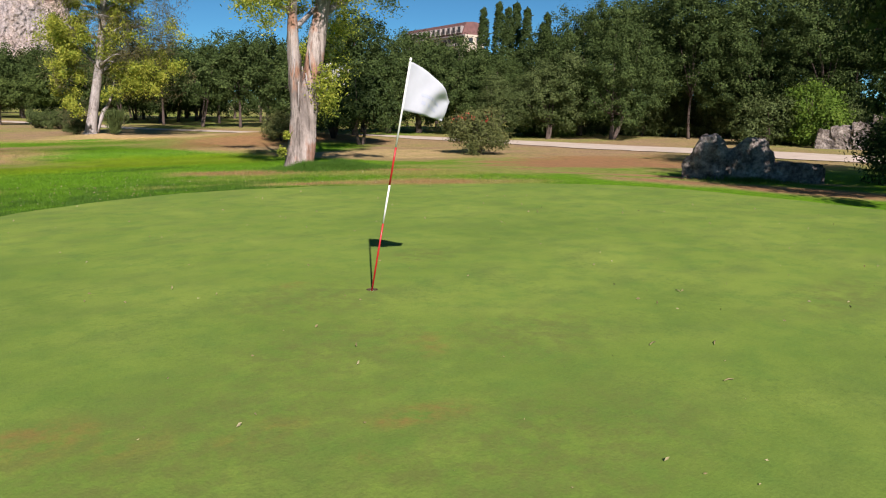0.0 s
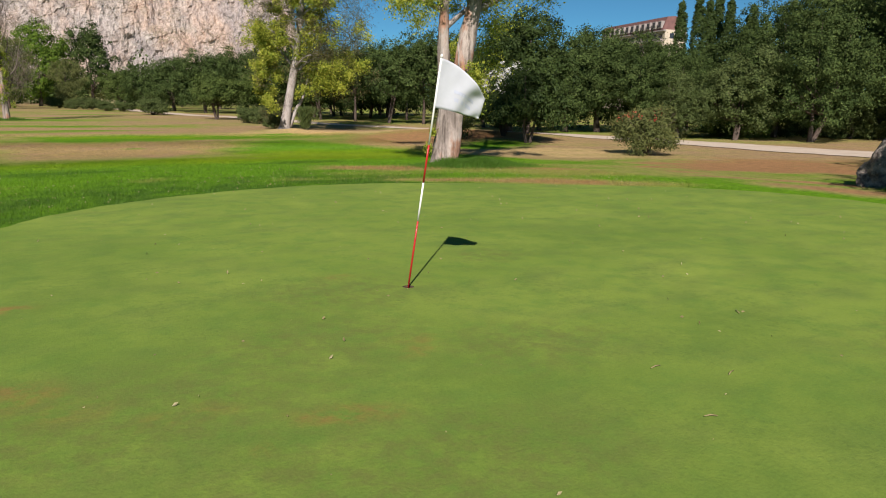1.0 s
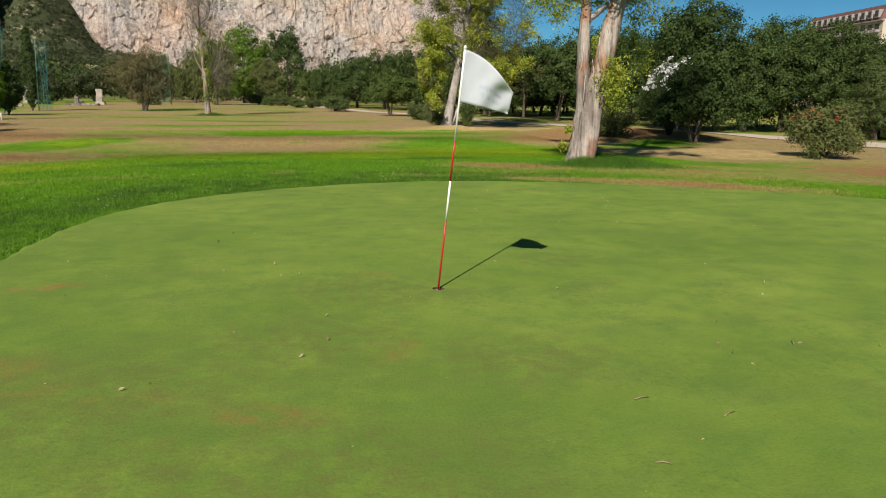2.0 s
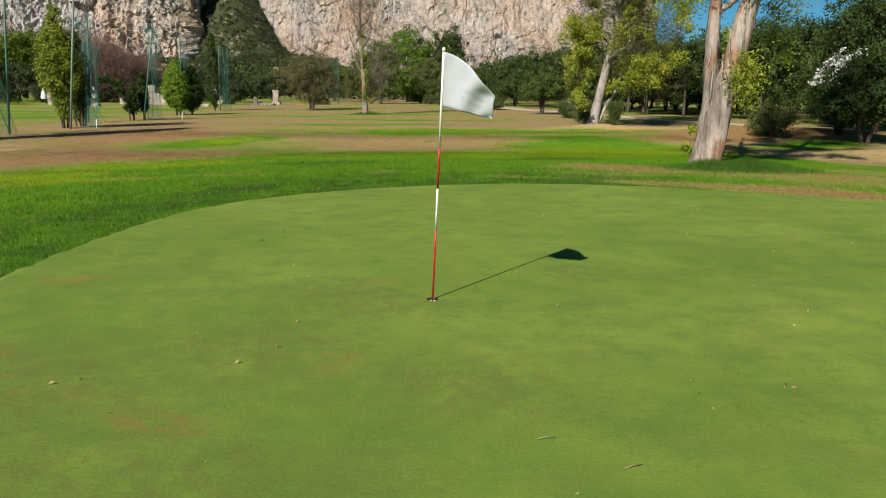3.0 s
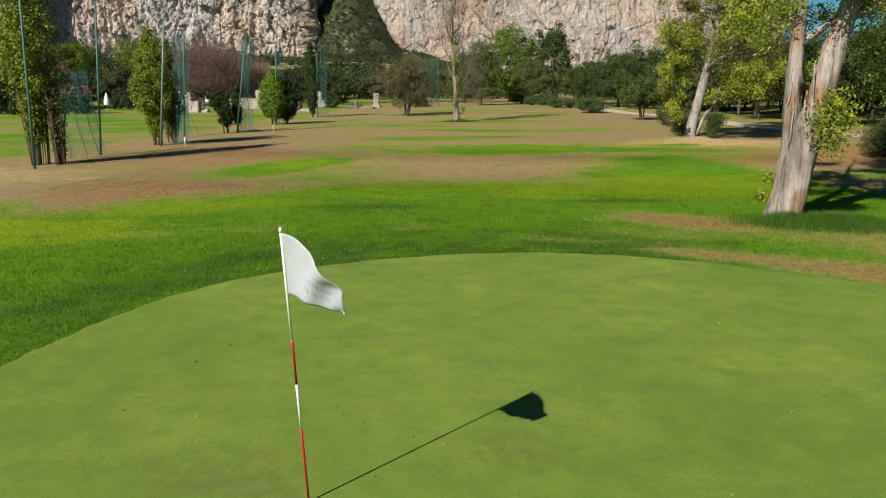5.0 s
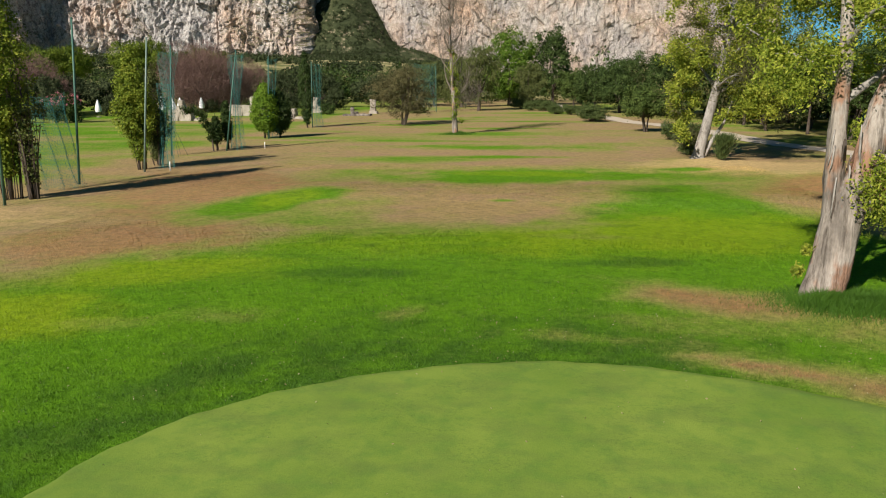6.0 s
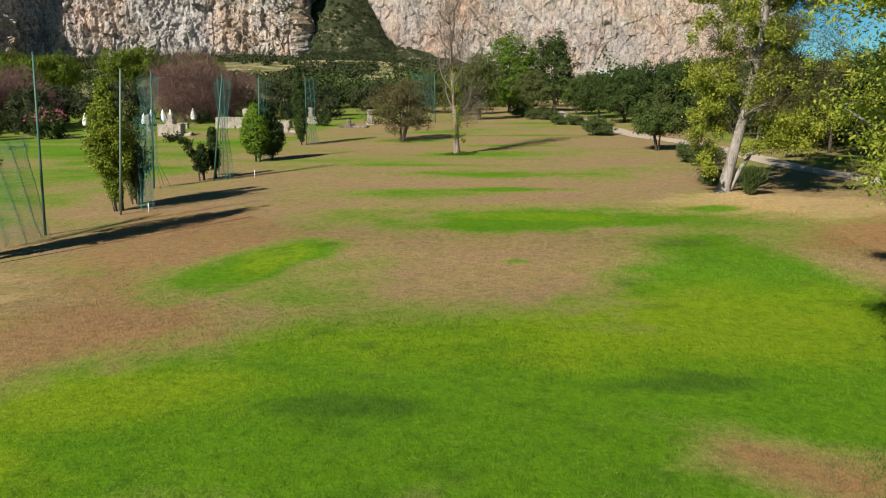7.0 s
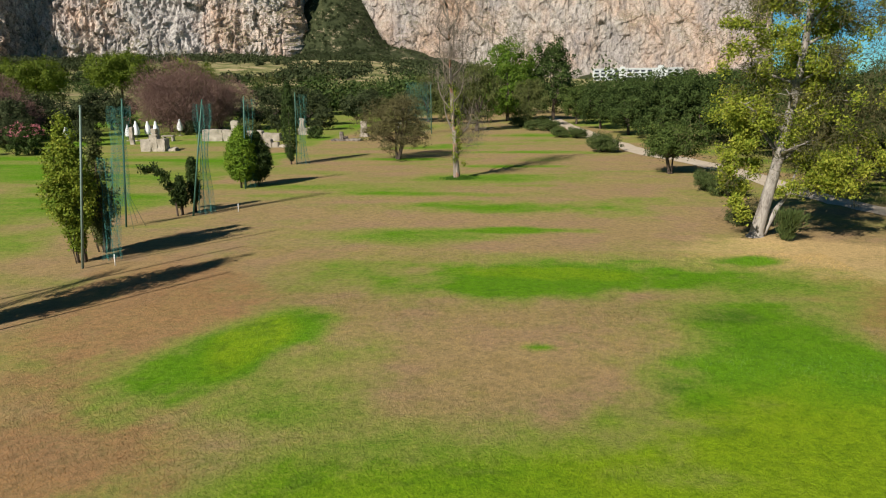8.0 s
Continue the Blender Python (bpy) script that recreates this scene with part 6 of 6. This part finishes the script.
stones("fallen_stones", (-31.5, 88.4), [((-0.9, -0.5, -0.1), (-0.2, 0.4, 1.0)), ((-0.2, -0.4, -0.1), (0.6, 0.4, 0.6)), ((0.6, -0.3, -0.1), (1.4, 0.5, 0.35)), ((1.3, -0.4, -0.1), (2.1, 0.3, 0.25))], "fallen pale stone blocks on the lawn")
stones("stone_slab", (-24.9, 97.0), [((-1.9, -0.7, -0.1), (1.9, 0.7, 0.22)), ((-0.9, -0.25, 0.2), (-0.45, 0.25, 1.15)), ((-0.4, -0.25, 0.2), (0.1, 0.25, 0.55))], "dark stone slab with a small upright stone", STONE)
stones("stone_stele", (-24.2, 103.5), [((-0.4, -0.4, -0.1), (0.4, 0.4, 2.1)), ((-0.6, -0.5, -0.1), (0.6, 0.5, 0.35))], "upright pale stone stele by the olive tree")
stones("stone_basin", (-34.0, 108.0), [((-1.0, -0.5, -0.1), (1.6, 0.5, 1.0)), ((-0.7, -0.35, 0.9), (0.0, 0.35, 2.3))], "pale stone block with an upright stone")
stones("stone_table", (-49.5, 97.5), [((-0.9, -0.4, 0.62), (0.9, 0.4, 0.78)), ((-0.75, -0.3, -0.1), (-0.5, 0.3, 0.64)), ((0.5, -0.3, -0.1), (0.75, 0.3, 0.64))], "pale stone table by the parasols", rough=0.03)
stones("stone_post", (-52.0, 93.0), [((-0.3, -0.3, -0.1), (0.25, 0.25, 2.2))], "upright pale stone post on the lawn")


def parasol(at, height, seed, group="furled parasols"):
    rng = np.random.default_rng(seed)
    ob = thing("parasol", (*at, ground_height(*at)), "furled white parasol on a pole at the terrace", "parasol", group)
    part("pole", tube(bmesh.new(), [Vector((0, 0, 0)), Vector((0, 0, height))], [0.03, 0.03], 8), POLE_GREY, ob)
    part("base", boxed(bmesh.new(), (-0.35, -0.35, 0), (0.35, 0.35, 0.10), 0.03), PALE_STONE, ob)
    bm = bmesh.new()
    seg, prof = 20, ((0.80, 0.34), (1.2, 0.40), (1.7, 0.30), (2.2, 0.16), (2.6, 0.05))
    loops = [[bm.verts.new((r * (1 + 0.28 * (j % 2)) * math.cos(math.tau * j / seg), r * (1 + 0.28 * (j % 2)) * math.sin(math.tau * j / seg), z * height / 2.6)) for j in range(seg)] for z, r in prof]
    for a, b in zip(loops, loops[1:]):
        for j in range(seg):
            bm.faces.new((a[j], a[(j + 1) % seg], b[(j + 1) % seg], b[j]))
    bm.faces.new(loops[-1])
    part("canopy", bm, PARASOL, ob)
    return ob


first = parasol((-54.3, 98.0), 2.7, 1)
for x, y, s in ((-53.4, 99.4, 0.95), (-52.4, 99.7, 0.95), (-52.9, 107.5, 0.9), (-55.6, 98.1, 0.8), (-61.8, 94.0, 0.9)):
    repeat(first, x, y, s, 40 * x)


# ---------------------------------------------------------------- nets and their poles
def net_pole(at, height, lean, label, material, guys=0, group="net poles"):
    ob = thing("net_pole", (*at, ground_height(*at)), label, "pole", group)
    top = Vector((lean[0], lean[1], height))
    part("mast", tube(bmesh.new(), [Vector((0, 0, -0.1)), top * 0.5, top], [0.055, 0.05, 0.042], 10), material, ob)
    part("cap", tube(bmesh.new(), [top, top + Vector((0, 0, 0.06))], [0.055, 0.05], 10), material, ob)
    for k in range(guys):
        a = math.tau * k / guys + 0.4
        part("guy_wire", tube(bmesh.new(), [top * 0.32, Vector((1.0 * math.cos(a), 1.0 * math.sin(a), 0.0))], [0.011, 0.011], 4), material, ob)
    return ob


def gathered_net(at, width, height, seed, label, lean=(0, 0), turn=0.0, bottom=0.05, strands=26, rows=44, sag=0.25, waist=0.6):
    """A hanging net: thin cords down and across, gathered towards the middle and sagging."""
    rng = np.random.default_rng(seed)
    ob = thing("ball_net", (*at, ground_height(*at)), label, "net", "ball nets", turn)
    strands, rows, t = int(strands * 1.6), int(rows * 1.6), 0.0034
    v, u = np.meshgrid(np.arange(rows + 1) / rows, np.arange(strands + 1) / strands - 0.5, indexing="ij")
    pinch = 1 - waist * np.sin(math.pi * np.minimum(1, v * 1.15)) ** 0.7 * (0.7 + 0.3 * np.sin(v * 7 + seed))
    x = u * width * pinch + lean[0] * v + rng.normal(0, 0.010, u.shape)
    y = 0.16 * np.sin(u * 19 + v * 5 + seed) + lean[1] * v + sag * (u * u - 0.25) * 2 + rng.normal(0, 0.010, u.shape)
    z = bottom + (height - bottom) * v - sag * (0.25 - u * u) * 1.5 * (v > 0.9) + 0.06 * np.sin(u * 23 + seed) * (1 - v)
    knots = np.stack([x, y, z], axis=-1)
    # three-sided cords from knot to knot, down and across
    ends = np.concatenate([np.stack([knots[:-1].reshape(-1, 3), knots[1:].reshape(-1, 3)], 1), np.stack([knots[:, :-1].reshape(-1, 3), knots[:, 1:].reshape(-1, 3)], 1)])
    d = ends[:, 1] - ends[:, 0]
    side = np.cross(d, np.array([0.0, 1.0, 0.0]))
    side *= t / (np.linalg.norm(side, axis=1)[:, None] + 1e-9)
    over = np.array([0.0, t, 0.0])
    verts = np.stack([ends[:, k] + o for k in (0, 1) for o in (side, -0.6 * side + over, -0.6 * side - over)], axis=1).reshape(-1, 3)
    k = np.arange(len(ends))[:, None] * 6
    faces = np.concatenate([np.concatenate([k + a, k + (a + 1) % 3, k + 3 + (a + 1) % 3, k + 3 + a], axis=1) for a in range(3)])
    part("mesh", mesh_from("mesh", verts, faces, NET_GREEN), None, ob)
    return ob


net_pole((-19.5, 22.8), 8.4, (0.4, 0), "green steel net pole beside the poplars", POLE_GREEN)
net_pole((-20.3, 28.6), 7.4, (0.6, 0), "green steel net pole with a slack net", POLE_GREEN)
net_pole((-19.75, 33.3), 6.8, (0.85, 0), "slim grey net pole in front of the poplar", POLE_GREY)
net_pole((-23.0, 42.2), 6.9, (0.6, 0), "dark green net pole with guy wires", POLE_GREEN, 6)
net_pole((-20.7, 45.5), 6.7, (1.1, 0.2), "leaning green net pole with gathered net", POLE_GREEN)
net_pole((-21.8, 56.1), 6.6, (0.4, 0), "thin green net pole behind the thuja", POLE_GREEN)
net_pole((-23.0, 71.4), 6.6, (0.2, 0), "thin green net pole beside the cypress", POLE_GREEN)
gathered_net((-20.0, 27.0), 2.2, 4.2, 1, "slack teal ball net hung between poles", (0.6, 1.5), 70, 0.1, 30, 44, 0.6, 0.25)
gathered_net((-19.3, 34.9), 0.9, 4.6, 2, "teal ball net bunched beside a poplar", (0.3, 0), 20, 0.05, 22, 60, 0.2, 0.35)
gathered_net((-23.1, 42.0), 1.2, 6.6, 3, "faint teal ball net beside a pole", (0.5, 0), 30, 1.2, 22, 56, 0.2, 0.4)
gathered_net((-20.2, 46.2), 1.1, 6.5, 4, "teal ball net gathered between two poles", (0.3, 0.2), 10, 0.05, 30, 60, 0.2, 0.62)
gathered_net((-21.5, 56.6), 1.0, 6.5, 5, "faint teal ball net behind the thuja", (0.2, 0), 0, 0.05, 18, 50, 0.2, 0.75)
gathered_net((-22.4, 71.7), 1.2, 6.5, 6, "teal ball net gathered beside the cypress", (0.0, 0), 0, 0.05, 24, 50, 0.2, 0.55)
gathered_net((-17.2, 108.0), 3.6, 7.2, 7, "far blue-green ball net beyond the olive", (0, 0), 0, 0.3, 34, 50, 0.3, 0.1)
net_pole((-15.5, 108.0), 6.8, (0, 0), "far net pole beyond the olive", POLE_GREEN)

for x, y in ((-18.6, 33.9), (-18.5, 47.0)):
    ob = thing("marker_stake", (x, y, ground_height(x, y)), "short white marker stake in the dry turf", "stake", "marker stakes")
    part("post", tube(bmesh.new(), [Vector((0, 0, -0.05)), Vector((0, 0, 0.35)), Vector((0.01, 0, 0.5))], [0.03, 0.03, 0.022], 8), STICK_WHITE, ob)


# ---------------------------------------------------------------- buildings
def build_hotel():
    """The brown-roofed hotel above the trees: storeys, a sloped top floor with dormers, pale end wall."""
    a, b = Vector((161.1, 165.7, 0)), Vector((167.7, 198.6, 0))
    ob = thing("hotel", (a.x, a.y, 0), "large hotel with brown sloped roof and rows of windows", "building", turn=math.degrees(math.atan2(b.y - a.y, b.x - a.x)))
    length, depth, eaves = 40.0, -7.4, 24.0
    part("wall", boxed(bmesh.new(), (0, depth, 0), (length, 0, eaves)), BEIGE, ob, shade=False)
    bm = bmesh.new()
    prof = ((0.25, eaves - 0.0), (-1.2, eaves + 3.9), (depth / 2, eaves + 4.1), (depth + 1.2, eaves + 3.9), (depth - 0.25, eaves))
    ends = [[bm.verts.new((x, y, z)) for y, z in prof] for x in (1.0, length)]
    for j in range(4):
        bm.faces.new((ends[0][j], ends[1][j], ends[1][j + 1], ends[0][j + 1]))
    bm.faces.new(ends[0]), bm.faces.new(ends[1][::-1])
    part("roof", bm, ROOF_RED, ob, "brown sloped roof", shade=False)
    part("cornice", boxed(bmesh.new(), (-0.3, -0.2, eaves - 0.5), (length, 0.7, eaves - 0.1), 0.05), SHADED_RENDER, ob, shade=False)
    for k in range(12):
        x = 1.6 + 3.2 * k
        w = part("dormer", boxed(bmesh.new(), (x, -1.2, eaves + 0.5), (x + 1.9, 0.55, eaves + 2.7), 0.05), SHADED_RENDER, ob, shade=False)
        part("pane", boxed(bmesh.new(), (x + 0.3, 0.5, eaves + 0.8), (x + 1.6, 0.60, eaves + 2.4)), GLASS, w, shade=False)
        for z in (eaves - 3.2, eaves - 6.4):
            f = part("window", boxed(bmesh.new(), (x, -0.1, z), (x + 1.9, 0.06, z + 2.1)), GLASS, ob, shade=False)
            part("balcony", boxed(bmesh.new(), (x - 0.4, 0.0, z - 0.25), (x + 2.3, 1.1, z + 0.5)), SHADED_RENDER, f, shade=False)
    for y in (-2.4, -5.2):
        part("window", boxed(bmesh.new(), (-0.06, y - 0.7, eaves - 2.6), (0.1, y + 0.7, eaves - 1.0)), GLASS, ob, shade=False)
    return ob


def build_block():
    """The long white block of flats under the mountain."""
    ob = thing("white_flats", (51.5, 754.0, 1.0), "long white block of flats below the cliff", "building", turn=-6.5)
    part("wall", boxed(bmesh.new(), (0, 0, -2), (85, 14, 11.5)), PLASTER, ob, shade=False)
    part("roof", boxed(bmesh.new(), (-0.6, -0.8, 11.5), (85.6, 14.5, 12.3)), PLASTER, ob, shade=False)
    part("stair_tower", boxed(bmesh.new(), (26, -1.2, -2), (31, 8, 14.0)), PLASTER, ob, shade=False)
    part("stair_tower", boxed(bmesh.new(), (62, -1.2, -2), (67, 8, 14.6)), PLASTER, ob, shade=False)
    for floor in range(3):
        for k in range(13):
            x = 2.0 + 6.3 * k
            if 23 < x < 31 or 58 < x < 67:
                continue
            z = 1.2 + 3.5 * floor
            w = part("window", boxed(bmesh.new(), (x, -0.3, z), (x + 4.0, 0.4, z + 2.3)), GLASS, ob, shade=False)
            part("balcony", boxed(bmesh.new(), (x - 0.6, -1.6, z - 0.4), (x + 4.6, -0.3, z + 0.55)), PLASTER, w, shade=False)
    return ob


build_hotel()
build_block()


# ---------------------------------------------------------------- grass, tussocks, litter
def blade_field(name, label, x, y, z, height, width, material, seed, lean=0.5):
    rng = np.random.default_rng(seed)
    n = len(x)
    h = height * rng.uniform(0.6, 1.3, n) * (0.35 + 1.3 * fbm(x * 2.2, y * 2.2, 71, 3))
    a = rng.uniform(0, math.tau, n)
    lx, ly = rng.normal(0, lean, n) * h, rng.normal(0, lean, n) * h
    wx, wy = np.cos(a) * width, np.sin(a) * width
    verts = np.stack([np.stack([x - wx, y - wy, z], 1), np.stack([x + wx, y + wy, z], 1), np.stack([x + lx, y + ly, z + h], 1)], axis=1).reshape(-1, 3)
    me = mesh_from(name, verts, np.arange(n * 3).reshape(-1, 3), material)
    return tagged(new(name, me), label, "grass", kind="stuff")


def strew(seed, n, x0, x1, y0, y1, test):
    rng = np.random.default_rng(seed)
    x, y = rng.uniform(x0, x1, n), rng.uniform(y0, y1, n)
    k = test(x, y)
    return x[k], y[k]


def rough_test(x, y):
    d = off_green(x, y)
    return (d > 0.0) & (np.random.default_rng(3).random(len(x)) < np.clip(1.2 - d / 12, 0.15, 1))


gx, gy = strew(1, 420000, -14, 10, -1, 17, rough_test)
paint_zones(blade_field("rough_grass", "short mown rough grass round the green", gx, gy, ground_heights(gx, gy) - 0.004, 0.046, 0.0042, BLADE, 1).data, np.repeat(gx, 3), np.repeat(gy, 3))
gx, gy = strew(2, 120000, -15, 12, 15, 38, lambda x, y: off_green(x, y) > 1)
paint_zones(blade_field("fairway_grass", "thin fairway grass, green and dry", gx, gy, ground_heights(gx, gy) - 0.004, 0.05, 0.008, BLADE, 2).data, np.repeat(gx, 3), np.repeat(gy, 3))


def tussock(at, radius, height, seed, count, label):
    rng = np.random.default_rng(seed)
    r, a = np.abs(rng.normal(0, 0.55, count)), rng.uniform(0, math.tau, count)
    x, y = at[0] + radius * r * np.cos(a) * 1.5, at[1] + radius * r * np.sin(a)
    blade_field("tall_grass", label, x, y, ground_heights(x, y) - 0.01, height * np.clip(1.25 - 0.75 * r, 0.25, 1.2), 0.007, TUSSOCK, seed, 0.45)


tussock((7.5, 12.0), 1.15, 0.22, 2, 30000, "tall green grass round the eucalyptus foot")
tussock((-6.6, 61.9), 1.1, 0.22, 3, 5000, "tall green grass round the slim tree's foot")
tussock((14.6, 3.0), 1.4, 0.12, 4, 6000, "green grass along the rock's foot")


def build_litter():
    """Fallen leaves and crumbs on the green and in the rough."""
    rng = np.random.default_rng(17)
    x, y = rng.uniform(-8, 9, 620), rng.uniform(-5, 13, 620)
    z = np.where(off_green(x, y) < 0, 0.006, ground_heights(x, y) + 0.03)
    d = np.stack([rng.normal(0, 1, 620), rng.normal(0, 1, 620), np.zeros(620)], axis=1)
    me = leaf_mesh("leaf_litter", np.stack([x, y, z], axis=1), d, 0.034, 0.017, LITTER, 18, 0.12)
    tagged(new("leaf_litter", me), "small fallen leaves scattered on the turf", "leaves", kind="stuff")
    x, y = rng.uniform(-9, 9.5, 2600), rng.uniform(5, 14.5, 2600)
    d = off_green(x, y)
    keep = (d > 0.05) & (rng.random(2600) < np.clip(1.1 - d / 4.5, 0.06, 1) * (0.25 + 0.75 * smooth(fbm(x * 0.6, y * 0.6, 83, 3), 0.40, 0.62)))
    x, y = x[keep], y[keep]
    way = np.stack([rng.normal(0, 1, len(x)), rng.normal(0, 1, len(x)), rng.normal(0.5, 0.3, len(x))], axis=1)
    me = leaf_mesh("rough_litter", np.stack([x, y, ground_heights(x, y) + 0.042], axis=1), way, 0.026, 0.015, PALE_LITTER, 19, 0.3)
    tagged(new("rough_litter", me), "pale dry leaf scraps caught in the rough grass", "leaves", kind="stuff")


build_litter()
for k, (x, y, turn, size) in enumerate(((1.0, -2.89, 25, 0.05), (0.35, -3.32, -20, 0.04), (2.2, -1.9, 60, 0.05), (0.62, -2.6, 10, 0.05), (-2.9, -3.0, 40, 0.06))):
    ob = thing("bark_strip", (x, y, 0.004), "curled pale strip of fallen bark on the green", "bark", "fallen bark", turn)
    part("strip", tube(bmesh.new(), [Vector((-size, 0, 0.004)), Vector((0, 0.004, 0.009)), Vector((size, -0.003, 0.005))], [0.003, 0.0045, 0.002], 6), LITTER, ob)
